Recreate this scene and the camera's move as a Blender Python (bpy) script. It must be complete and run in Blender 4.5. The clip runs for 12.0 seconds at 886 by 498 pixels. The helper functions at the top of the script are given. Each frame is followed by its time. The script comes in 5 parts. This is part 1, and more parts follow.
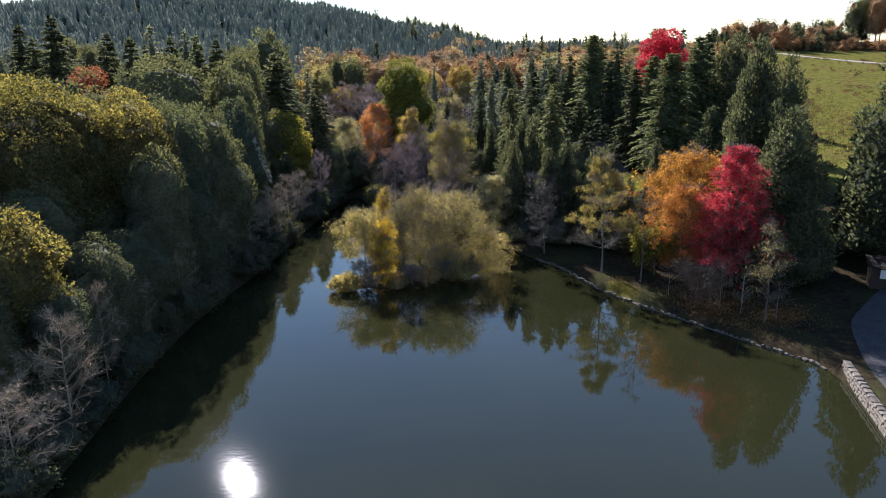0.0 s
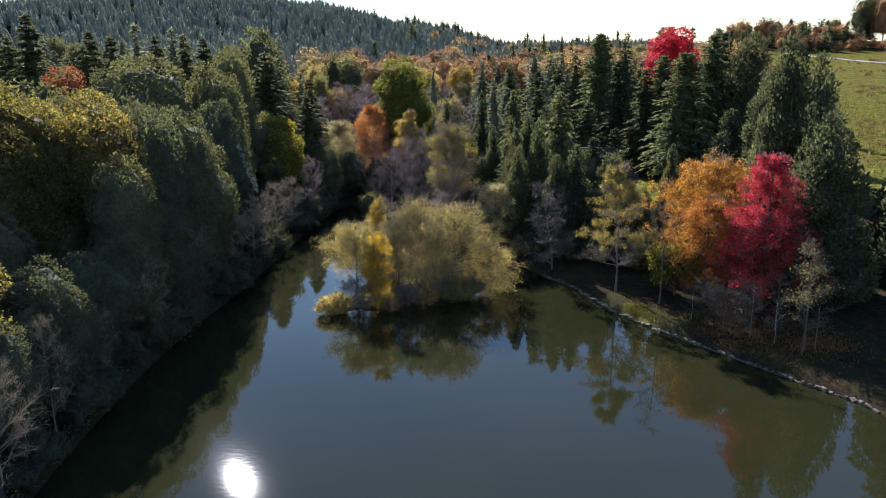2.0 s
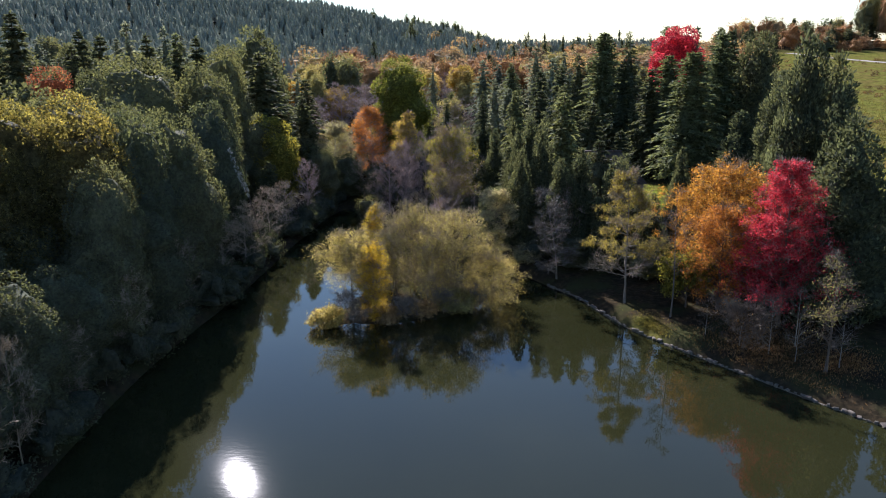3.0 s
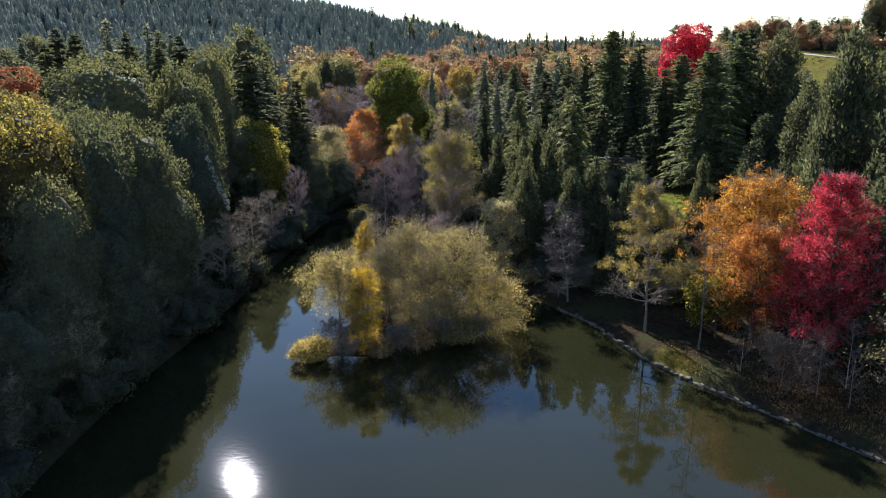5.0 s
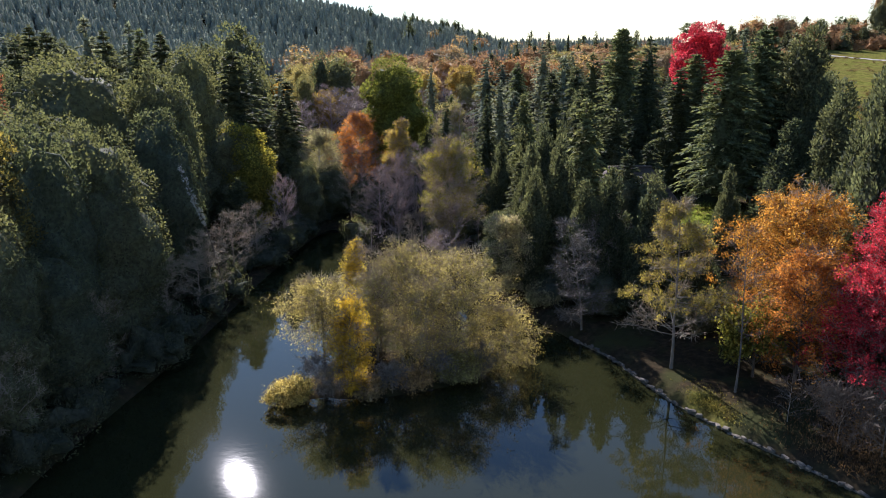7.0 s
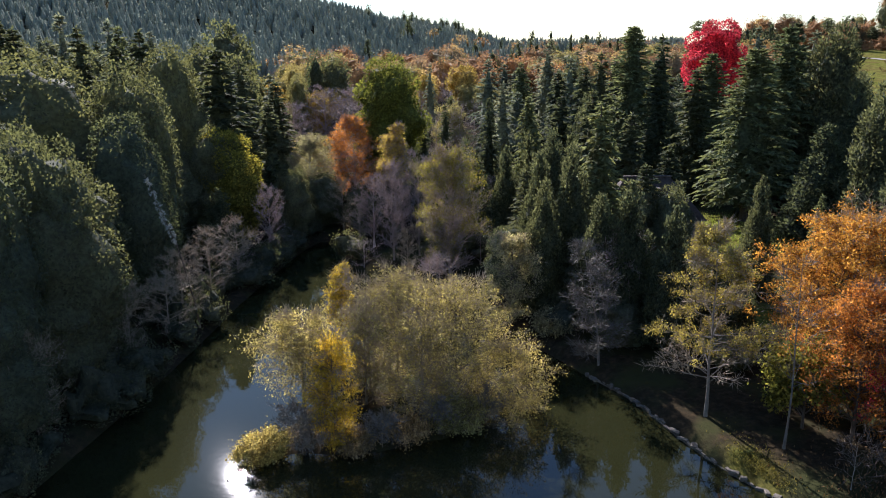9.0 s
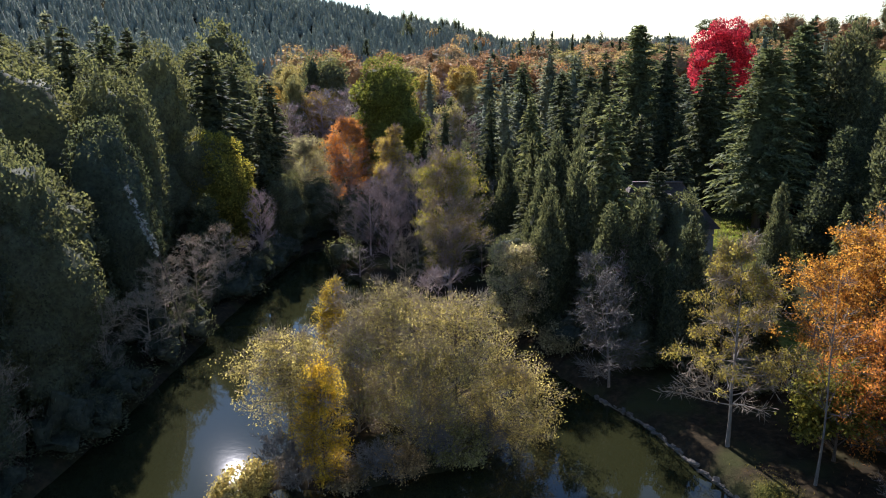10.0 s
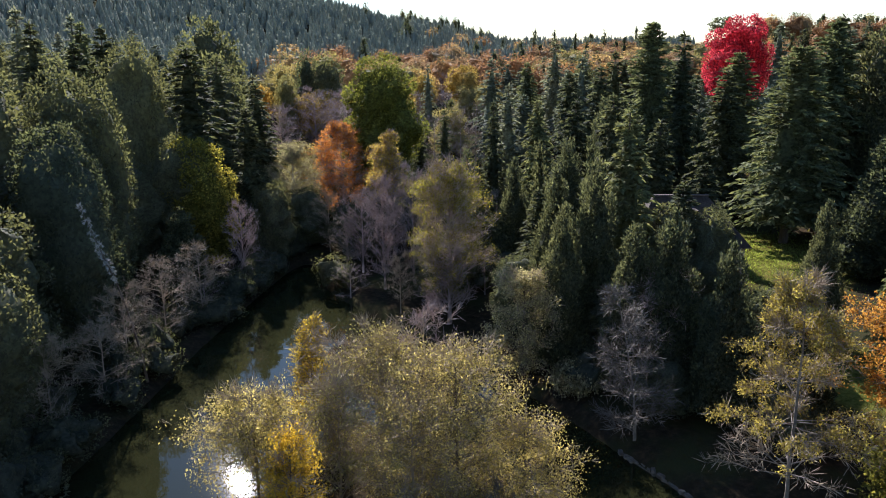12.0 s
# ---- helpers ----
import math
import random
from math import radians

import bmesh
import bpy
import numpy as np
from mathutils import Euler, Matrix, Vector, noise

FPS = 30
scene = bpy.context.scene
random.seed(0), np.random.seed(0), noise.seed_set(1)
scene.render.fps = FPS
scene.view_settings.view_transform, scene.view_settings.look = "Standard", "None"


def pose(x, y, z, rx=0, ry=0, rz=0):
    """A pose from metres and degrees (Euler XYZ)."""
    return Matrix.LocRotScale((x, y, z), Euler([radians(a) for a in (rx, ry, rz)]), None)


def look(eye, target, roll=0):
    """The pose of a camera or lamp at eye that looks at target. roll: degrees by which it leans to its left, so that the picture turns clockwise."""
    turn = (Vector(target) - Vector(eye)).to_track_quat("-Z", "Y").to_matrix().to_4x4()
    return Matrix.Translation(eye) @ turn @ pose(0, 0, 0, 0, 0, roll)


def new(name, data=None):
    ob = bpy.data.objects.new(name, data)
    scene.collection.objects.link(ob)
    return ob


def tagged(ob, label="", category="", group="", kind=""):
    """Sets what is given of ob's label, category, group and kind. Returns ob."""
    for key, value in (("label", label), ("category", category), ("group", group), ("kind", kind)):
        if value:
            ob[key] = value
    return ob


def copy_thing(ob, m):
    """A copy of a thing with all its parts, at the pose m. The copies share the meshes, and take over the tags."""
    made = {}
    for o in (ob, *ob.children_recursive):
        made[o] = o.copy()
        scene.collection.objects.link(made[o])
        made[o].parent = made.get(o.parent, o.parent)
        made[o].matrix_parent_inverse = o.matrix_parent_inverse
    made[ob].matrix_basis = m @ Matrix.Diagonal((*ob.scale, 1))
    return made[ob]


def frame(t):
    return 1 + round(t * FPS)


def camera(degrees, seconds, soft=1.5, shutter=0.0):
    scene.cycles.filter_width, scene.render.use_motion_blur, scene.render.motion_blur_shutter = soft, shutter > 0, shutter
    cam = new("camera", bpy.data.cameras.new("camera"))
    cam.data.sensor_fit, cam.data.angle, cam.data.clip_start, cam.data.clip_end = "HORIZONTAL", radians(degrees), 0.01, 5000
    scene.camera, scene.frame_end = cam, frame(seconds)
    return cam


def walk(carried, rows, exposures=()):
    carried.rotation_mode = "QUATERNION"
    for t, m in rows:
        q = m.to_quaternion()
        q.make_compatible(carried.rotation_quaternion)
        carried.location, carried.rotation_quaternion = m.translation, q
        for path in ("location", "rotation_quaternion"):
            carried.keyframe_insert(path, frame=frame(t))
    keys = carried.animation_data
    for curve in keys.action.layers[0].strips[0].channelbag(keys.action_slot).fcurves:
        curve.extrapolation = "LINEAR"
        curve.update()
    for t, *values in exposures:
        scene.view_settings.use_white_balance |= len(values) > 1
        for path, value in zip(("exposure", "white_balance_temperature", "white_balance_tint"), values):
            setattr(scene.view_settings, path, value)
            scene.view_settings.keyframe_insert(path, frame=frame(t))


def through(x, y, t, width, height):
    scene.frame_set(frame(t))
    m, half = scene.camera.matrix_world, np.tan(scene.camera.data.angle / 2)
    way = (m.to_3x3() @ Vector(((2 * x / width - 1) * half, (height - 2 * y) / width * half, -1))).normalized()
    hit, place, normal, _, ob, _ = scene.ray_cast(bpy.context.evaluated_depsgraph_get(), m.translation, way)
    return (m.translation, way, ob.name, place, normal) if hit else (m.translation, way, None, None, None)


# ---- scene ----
# ---- camera and its flight ----
cam = camera(63.0, 12.0, soft=1.0)
PATH = [(0, 0.000, 0.000), (0.5, 0.032, 1.934), (1, 0.064, 3.875), (1.5, 0.096, 5.820), (2, 0.128, 7.779),
        (2.5, 0.161, 9.777), (3, 0.195, 11.826), (5, 0.333, 20.215), (5.5, 0.368, 22.325), (6, 0.402, 24.440),
        (6.5, 0.437, 26.549), (7, 0.472, 28.642), (9, 0.608, 36.926), (9.5, 0.642, 39.012), (10, 0.677, 41.110),
        (10.5, 0.711, 43.210), (11, 0.746, 45.290), (11.5, 0.779, 47.314), (12, 0.812, 49.317)]
EXPOSURE = 1.62
walk(cam, [(t, pose(x, y, 25.0, 75.757, 0, 0) @ pose(0, 0, 0, 0, 0, -0.566)) for t, x, y in PATH],
     [(0, EXPOSURE, 5700, 21), (12, EXPOSURE, 5700, 21)])

# ---- sky and sun ----
SUN_AZ, SUN_EL = -17.66, 30.6          # degrees from +y towards +x, degrees above the horizon
world = bpy.data.worlds.new("sky")
scene.world = world
world.use_nodes = True
wn = world.node_tree
sky = wn.nodes.new("ShaderNodeTexSky")
sky.sky_type, sky.sun_disc = "NISHITA", False
sky.sun_elevation, sky.sun_rotation = radians(SUN_EL), radians(SUN_AZ)
sky.air_density, sky.dust_density, sky.ozone_density = 1.5, 0.0, 4.5
back = wn.nodes["Background"]
back.inputs["Strength"].default_value = 0.056
wn.links.new(sky.outputs["Color"], back.inputs["Color"])
sun_data = bpy.data.lights.new("sun", "SUN")
sun_data.energy, sun_data.angle, sun_data.color = 5.0, radians(0.53), (1.0, 0.93, 0.82)
sun = new("sun", sun_data)
sun_way = Vector((math.sin(radians(SUN_AZ)) * math.cos(radians(SUN_EL)), math.cos(radians(SUN_AZ)) * math.cos(radians(SUN_EL)), math.sin(radians(SUN_EL))))
sun.matrix_world = look(sun_way * 300, (0, 0, 0))


# ---- materials ----
def material(name):
    mat = bpy.data.materials.new(name)
    mat.use_nodes = True
    nt = mat.node_tree
    return mat, nt, nt.nodes["Principled BSDF"]


def node(nt, kind, **values):
    n = nt.nodes.new("ShaderNode" + kind)
    for key, value in values.items():
        n.inputs[key].default_value = value
    return n


def ramp(nt, fac, stops):
    n = nt.nodes.new("ShaderNodeValToRGB")
    while len(n.color_ramp.elements) < len(stops):
        n.color_ramp.elements.new(0.5)
    for e, (at, col) in zip(n.color_ramp.elements, stops):
        e.position, e.color = at, (*col, 1)
    nt.links.new(fac, n.inputs["Fac"])
    return n.outputs["Color"]


def mix(nt, fac, a, b, blend="MIX"):
    n = nt.nodes.new("ShaderNodeMix")
    n.data_type, n.blend_type = "RGBA", blend
    for key, value in (("Factor", fac), ("A", a), ("B", b)):
        socket = [s for s in n.inputs if s.name == key and s.type == ("VALUE" if key == "Factor" else "RGBA")][0]
        if isinstance(value, bpy.types.NodeSocket):
            nt.links.new(value, socket)
        else:
            socket.default_value = value if key == "Factor" else (*value, 1)
    return [s for s in n.outputs if s.type == "RGBA"][0]


def noise_tex(nt, scale, detail=4.0, rough=0.55, space="Object", stretch=None):
    co = nt.nodes.new("ShaderNodeTexCoord").outputs[space]
    if stretch:
        m = node(nt, "Mapping", Scale=stretch)
        nt.links.new(co, m.inputs["Vector"])
        co = m.outputs["Vector"]
    n = node(nt, "TexNoise", Scale=scale, Detail=detail, Roughness=rough)
    nt.links.new(co, n.inputs["Vector"])
    return n.outputs["Fac"]


def bump(nt, p, height, strength, distance):
    b = node(nt, "Bump", Strength=strength, Distance=distance)
    nt.links.new(height, b.inputs["Height"])
    nt.links.new(b.outputs["Normal"], p.inputs["Normal"])


def leaf_material(name, dark, middle, bright, through=0.4, spread=0.3, glow=(1.35, 1.3, 0.8)):
    """Foliage: every leaf its own tone, patches of tone over the crown, light passing through, which turns yellower on its way."""
    mat, nt, p = material(name)
    geo = nt.nodes.new("ShaderNodeNewGeometry")
    col = ramp(nt, geo.outputs["Random Per Island"], ((0.0, dark), (0.5, middle), (1.0, bright)))
    patch = ramp(nt, noise_tex(nt, 0.45, 3.0), ((0.3, (1 - spread,) * 3), (0.7, (1 + spread,) * 3)))
    col = mix(nt, 1.0, col, patch, "MULTIPLY")
    tufts = ramp(nt, noise_tex(nt, 2.4, 2.0), ((0.36, (1 - 1.3 * spread,) * 3), (0.64, (1 + 1.1 * spread,) * 3)))
    col = mix(nt, 1.0, col, tufts, "MULTIPLY")
    info = nt.nodes.new("ShaderNodeObjectInfo")
    each = ramp(nt, info.outputs["Random"], ((0.0, (0.8, 0.86, 0.9)), (1.0, (1.2, 1.14, 1.05))))
    col = mix(nt, 1.0, col, each, "MULTIPLY")
    nt.links.new(col, p.inputs["Base Color"])
    p.inputs["Roughness"].default_value = 0.8
    p.inputs["Specular IOR Level"].default_value = 0.05
    trans = nt.nodes.new("ShaderNodeBsdfTranslucent")
    nt.links.new(mix(nt, 1.0, col, glow, "MULTIPLY"), trans.inputs["Color"])
    both = nt.nodes.new("ShaderNodeMixShader")
    both.inputs[0].default_value = through
    nt.links.new(p.outputs[0], both.inputs[1])
    nt.links.new(trans.outputs[0], both.inputs[2])
    nt.links.new(both.outputs[0], nt.nodes["Material Output"].inputs["Surface"])
    return mat


def rough_material(name, dark, bright, scale, stretch=None, roughness=0.85, relief=0.03, strength=0.6, space="Object"):
    """Bark, stone, soil: two scales of tone and a relief."""
    mat, nt, p = material(name)
    fine = noise_tex(nt, scale, 6.0, 0.65, space, stretch)
    col = ramp(nt, fine, ((0.3, dark), (0.7, bright)))
    wide = ramp(nt, noise_tex(nt, scale * 0.13, 3.0, 0.5, space), ((0.3, (0.7, 0.7, 0.72)), (0.7, (1.15, 1.12, 1.05))))
    col = mix(nt, 1.0, col, wide, "MULTIPLY")
    info = nt.nodes.new("ShaderNodeObjectInfo")
    col = mix(nt, 1.0, col, ramp(nt, info.outputs["Random"], ((0.0, (0.78,) * 3), (1.0, (1.2,) * 3))), "MULTIPLY")
    nt.links.new(col, p.inputs["Base Color"])
    p.inputs["Roughness"].default_value = roughness
    p.inputs["Specular IOR Level"].default_value = 0.3
    bump(nt, p, fine, strength, relief)
    return mat


BARK = rough_material("bark_brown", (0.05, 0.038, 0.028), (0.16, 0.125, 0.095), 3.0, (3, 3, 0.5))
BARK_PALE = rough_material("bark_pale", (0.17, 0.15, 0.125), (0.38, 0.345, 0.29), 3.0, (2, 2, 0.8))
BARK_GREY = rough_material("bark_grey", (0.1, 0.09, 0.075), (0.24, 0.21, 0.175), 3.0, (2, 2, 0.8))
# Pale twig colour that paints sunlight along an edge.
SUNLIT_EDGE = rough_material("sunlit_edge_pale", (0.32, 0.32, 0.27), (0.5, 0.5, 0.43), 3.0)
TWIG = rough_material("twigs_grey", (0.2, 0.16, 0.11), (0.38, 0.305, 0.21), 2.0)
TWIG_MAUVE = rough_material("twigs_mauve", (0.22, 0.168, 0.148), (0.4, 0.31, 0.275), 2.0)
CONIFER = leaf_material("needles_dark_green", (0.056, 0.063, 0.038), (0.076, 0.085, 0.049), (0.1, 0.11, 0.06), 0.4, glow=(1.5, 1.45, 0.95))
# Needles paled and greyed to imitate haze on firs farther back.
CONIFER_HAZED = leaf_material("needles_hazed", (0.12, 0.132, 0.1), (0.145, 0.158, 0.118), (0.17, 0.186, 0.134), 0.42, glow=(1.4, 1.35, 0.95))
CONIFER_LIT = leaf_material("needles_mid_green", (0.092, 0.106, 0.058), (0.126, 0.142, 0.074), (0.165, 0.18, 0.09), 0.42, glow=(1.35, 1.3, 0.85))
SCALE_LEAF = leaf_material("cypress_green", (0.056, 0.064, 0.042), (0.08, 0.088, 0.052), (0.112, 0.12, 0.064), 0.42, glow=(1.45, 1.4, 0.9))
EVERGREEN = leaf_material("leaves_evergreen", (0.064, 0.069, 0.05), (0.08, 0.086, 0.058), (0.1, 0.107, 0.067), 0.4, 0.2, glow=(1.9, 1.8, 0.85))
OAK = leaf_material("leaves_yellow_green", (0.12, 0.12, 0.028), (0.2, 0.185, 0.04), (0.31, 0.26, 0.05), 0.5)
CHESTNUT = leaf_material("leaves_chestnut", (0.075, 0.07, 0.036), (0.11, 0.1, 0.045), (0.16, 0.14, 0.052), 0.46, glow=(2.0, 1.85, 0.8))
FAWN = leaf_material("leaves_fawn", (0.22, 0.155, 0.09), (0.26, 0.185, 0.1), (0.31, 0.22, 0.115), 0.38, 0.2, glow=(1.15, 1.1, 0.95))
GREEN = leaf_material("leaves_fresh_green", (0.07, 0.082, 0.028), (0.11, 0.12, 0.035), (0.17, 0.172, 0.045), 0.48, glow=(1.6, 1.5, 0.7))
YELLOW = leaf_material("leaves_yellow", (0.21, 0.155, 0.045), (0.32, 0.245, 0.065), (0.43, 0.34, 0.095), 0.5)
GOLD = leaf_material("leaves_gold", (0.36, 0.24, 0.03), (0.5, 0.35, 0.04), (0.62, 0.46, 0.055), 0.62)
ORANGE = leaf_material("leaves_orange", (0.2, 0.085, 0.02), (0.43, 0.2, 0.035), (0.58, 0.34, 0.06), 0.48, 0.35, glow=(1.2, 1.15, 0.9))
FLAME = leaf_material("leaves_flame_orange", (0.34, 0.13, 0.03), (0.47, 0.19, 0.04), (0.56, 0.26, 0.06), 0.5, glow=(1.2, 1.15, 0.9))
RUST = leaf_material("leaves_rust", (0.24, 0.12, 0.055), (0.31, 0.165, 0.065), (0.38, 0.23, 0.09), 0.4, glow=(1.15, 1.1, 0.95))
TAN = leaf_material("leaves_tan_orange", (0.22, 0.12, 0.065), (0.26, 0.145, 0.075), (0.31, 0.18, 0.085), 0.38, 0.2, glow=(1.15, 1.1, 0.95))
OLIVE = leaf_material("leaves_olive_brown", (0.17, 0.15, 0.07), (0.23, 0.2, 0.09), (0.29, 0.25, 0.11), 0.4, 0.15)
RUSSET = leaf_material("leaves_russet", (0.2, 0.065, 0.04), (0.28, 0.092, 0.046), (0.36, 0.15, 0.06), 0.4, glow=(1.15, 1.1, 0.9))
OCHRE = leaf_material("leaves_ochre", (0.22, 0.15, 0.045), (0.3, 0.205, 0.06), (0.38, 0.27, 0.08), 0.45)
RED = leaf_material("leaves_crimson", (0.25, 0.022, 0.034), (0.48, 0.04, 0.056), (0.66, 0.1, 0.11), 0.55, 0.4, glow=(1.25, 1.0, 0.95))
WILLOW = leaf_material("leaves_olive", (0.17, 0.148, 0.062), (0.31, 0.27, 0.105), (0.46, 0.405, 0.165), 0.6, glow=(1.3, 1.22, 0.85))
GREY_LEAF = leaf_material("leaves_grey_green", (0.17, 0.16, 0.1), (0.28, 0.26, 0.165), (0.4, 0.37, 0.24), 0.52)
BROWN_LEAF = leaf_material("leaves_dry_brown", (0.17, 0.12, 0.065), (0.29, 0.205, 0.11), (0.42, 0.3, 0.16), 0.5)
# Foliage colour lightened and greyed to stand in for haze over the hill.
FAR_HAZED = leaf_material("far_foliage_hazed", (0.2, 0.22, 0.18), (0.215, 0.235, 0.192), (0.23, 0.25, 0.204), 0.3, 0.15, glow=(1.1, 1.1, 1.0))
MEADOW_GRASS = leaf_material("rough_grass", (0.07, 0.06, 0.02), (0.12, 0.11, 0.03), (0.18, 0.16, 0.05), 0.4)
LAWN = leaf_material("lawn_grass", (0.11, 0.15, 0.03), (0.17, 0.215, 0.045), (0.23, 0.275, 0.06), 0.45)
LITTER = leaf_material("dead_leaves", (0.06, 0.04, 0.022), (0.12, 0.075, 0.04), (0.2, 0.12, 0.06), 0.3)
STONE = rough_material("grey_stone", (0.05, 0.043, 0.034), (0.19, 0.165, 0.13), 4.0, None, 0.9, 0.02)
TRACK = rough_material("pale_track", (0.22, 0.195, 0.16), (0.36, 0.33, 0.28), 3.0, None, 0.95, 0.02)
GRAVEL = rough_material("gravel", (0.035, 0.034, 0.034), (0.085, 0.082, 0.08), 6.0, None, 0.95, 0.02)
ROOF = rough_material("roof_brown", (0.06, 0.045, 0.038), (0.13, 0.1, 0.08), 5.0, None, 0.8, 0.01)
PLASTER = rough_material("plaster", (0.2, 0.185, 0.165), (0.32, 0.3, 0.27), 3.0, None, 0.9, 0.005)
WHITE = rough_material("white_board", (0.7, 0.7, 0.7), (0.8, 0.8, 0.8), 3.0, None, 0.5, 0.001)
DARK_WOOD = rough_material("dark_timber", (0.02, 0.015, 0.012), (0.055, 0.04, 0.03), 4.0, (1, 1, 8), 0.8, 0.005)
GLASS, _nt, _p = material("window_glass")
_p.inputs["Base Color"].default_value = (0.02, 0.025, 0.03, 1)
_p.inputs["Roughness"].default_value = 0.05


def ground_material():
    """Leaf litter and soil; grass where the attribute 'grass' says so."""
    mat, nt, p = material("ground")
    litter = ramp(nt, noise_tex(nt, 1.6, 8.0, 0.7), ((0.25, (0.013, 0.011, 0.008)), (0.5, (0.03, 0.024, 0.015)), (0.75, (0.07, 0.048, 0.026))))
    moss = ramp(nt, noise_tex(nt, 0.25, 4.0), ((0.45, (0, 0, 0)), (0.65, (1, 1, 1))))
    litter = mix(nt, moss, litter, (0.036, 0.038, 0.016))
    blades = noise_tex(nt, 2.5, 8.0, 0.75)
    grass = ramp(nt, blades, ((0.3, (0.045, 0.05, 0.014)), (0.5, (0.11, 0.12, 0.026)), (0.75, (0.19, 0.17, 0.05))))
    dry = ramp(nt, noise_tex(nt, 0.12, 5.0, 0.6), ((0.4, (0, 0, 0)), (0.65, (0.8, 0.8, 0.8))))
    grass = mix(nt, dry, grass, (0.115, 0.088, 0.034))
    tussock = ramp(nt, noise_tex(nt, 0.55, 6.0, 0.7), ((0.36, (0.45, 0.42, 0.4)), (0.56, (1.1, 1.08, 1.0))))
    grass = mix(nt, 1.0, grass, tussock, "MULTIPLY")
    at = nt.nodes.new("ShaderNodeAttribute")
    at.attribute_name = "grass"
    nt.links.new(mix(nt, at.outputs["Fac"], litter, grass), p.inputs["Base Color"])
    p.inputs["Roughness"].default_value = 0.95
    p.inputs["Specular IOR Level"].default_value = 0.0
    bump(nt, p, blades, 0.7, 0.12)
    return mat


def water_material():
    mat, nt, p = material("pond_water")
    silt = ramp(nt, noise_tex(nt, 0.05, 3.0), ((0.3, (0.012, 0.013, 0.005)), (0.7, (0.017, 0.018, 0.007))))
    nt.links.new(silt, p.inputs["Base Color"])
    p.inputs["Roughness"].default_value = 0.024
    p.inputs["IOR"].default_value = 1.333
    across = node(nt, "CombineXYZ", X=1.0)
    nt.links.new(across.outputs["Vector"], p.inputs["Tangent"])
    p.inputs["Anisotropic"].default_value = 0.45
    ripple = noise_tex(nt, 1.4, 3.0, 0.5, "Object", (1.0, 1.8, 1.0))
    bump(nt, p, ripple, 0.13, 0.01)
    return mat


GROUND = ground_material()
WATER = water_material()


# ---- building blocks ----
def part(name, me, mat, parent, label=""):
    """Links a mesh (or a bmesh) as one object under a thing or under a part."""
    if isinstance(me, bmesh.types.BMesh):
        bm, me = me, bpy.data.meshes.new(name)
        bm.to_mesh(me)
        bm.free()
    if mat:
        me.materials.clear()
        me.materials.append(mat)
    ob = new(name, me)
    ob.parent = parent
    return tagged(ob, label)


def mesh_of(name, verts, quads, smooth=False):
    """A mesh from arrays of corners and of four-cornered faces."""
    verts, quads = np.asarray(verts, np.float32), np.asarray(quads, np.int32)
    me = bpy.data.meshes.new(name)
    me.vertices.add(len(verts))
    me.vertices.foreach_set("co", verts.ravel())
    me.loops.add(quads.size)
    me.loops.foreach_set("vertex_index", quads.ravel())
    me.polygons.add(len(quads))
    me.polygons.foreach_set("loop_start", np.arange(len(quads), dtype=np.int32) * 4)
    if smooth:
        me.polygons.foreach_set("use_smooth", np.ones(len(quads), bool))
    me.update(calc_edges=True)
    return me


def join(*geos):
    verts, quads, n = [], [], 0
    for v, q in geos:
        verts.append(v)
        quads.append(q + n)
        n += len(v)
    return np.concatenate(verts), np.concatenate(quads)


def unit(v):
    return v / np.maximum(np.linalg.norm(v, axis=-1, keepdims=True), 1e-9)


def blades(at, along, normal, length, width):
    """Leaves, sprays or twigs: one lozenge at each place."""
    n = len(at)
    a = unit(along)
    b = unit(np.cross(normal, a))
    length, width = np.broadcast_to(length, n)[:, None], np.broadcast_to(width, n)[:, None]
    v = np.stack([at, at + a * length * 0.45 + b * width * 0.5, at + a * length, at + a * length * 0.45 - b * width * 0.5], 1).reshape(-1, 3)
    return v, np.arange(4 * n).reshape(n, 4)


def tubes(p0, p1, r0, r1, sides=5):
    """Tapered limbs from p0 to p1."""
    n = len(p0)
    d = unit(p1 - p0)
    ref = np.where(np.abs(d[:, 2:3]) > 0.9, np.array([[1.0, 0, 0]]), np.array([[0, 0, 1.0]]))
    u = unit(np.cross(d, ref))
    w = np.cross(d, u)
    ang = np.arange(sides) * 2 * np.pi / sides
    ring = u[:, None] * np.cos(ang)[None, :, None] + w[:, None] * np.sin(ang)[None, :, None]
    r0, r1 = np.broadcast_to(r0, n), np.broadcast_to(r1, n)
    v = np.concatenate([p0[:, None] + ring * r0[:, None, None], p1[:, None] + ring * r1[:, None, None]], 1).reshape(-1, 3)
    k = np.arange(sides)
    q = np.stack([k, (k + 1) % sides, (k + 1) % sides + sides, k + sides], 1)
    return v, (q[None] + (np.arange(n) * 2 * sides)[:, None, None]).reshape(-1, 4)


def polyline(points, radii, sides=6):
    p, r = np.asarray(points, float), np.asarray(radii, float)
    return tubes(p[:-1], p[1:], r[:-1], r[1:], sides)


def lumps(rng, dirs, n=9, power=3.0):
    """An uneven swelling, from 0 to about 1, over directions."""
    axes = unit(rng.normal(size=(n, 3)))
    amp = rng.uniform(0.5, 1.0, n)
    return (np.clip(dirs @ axes.T, 0, 1) ** power * amp).max(1)


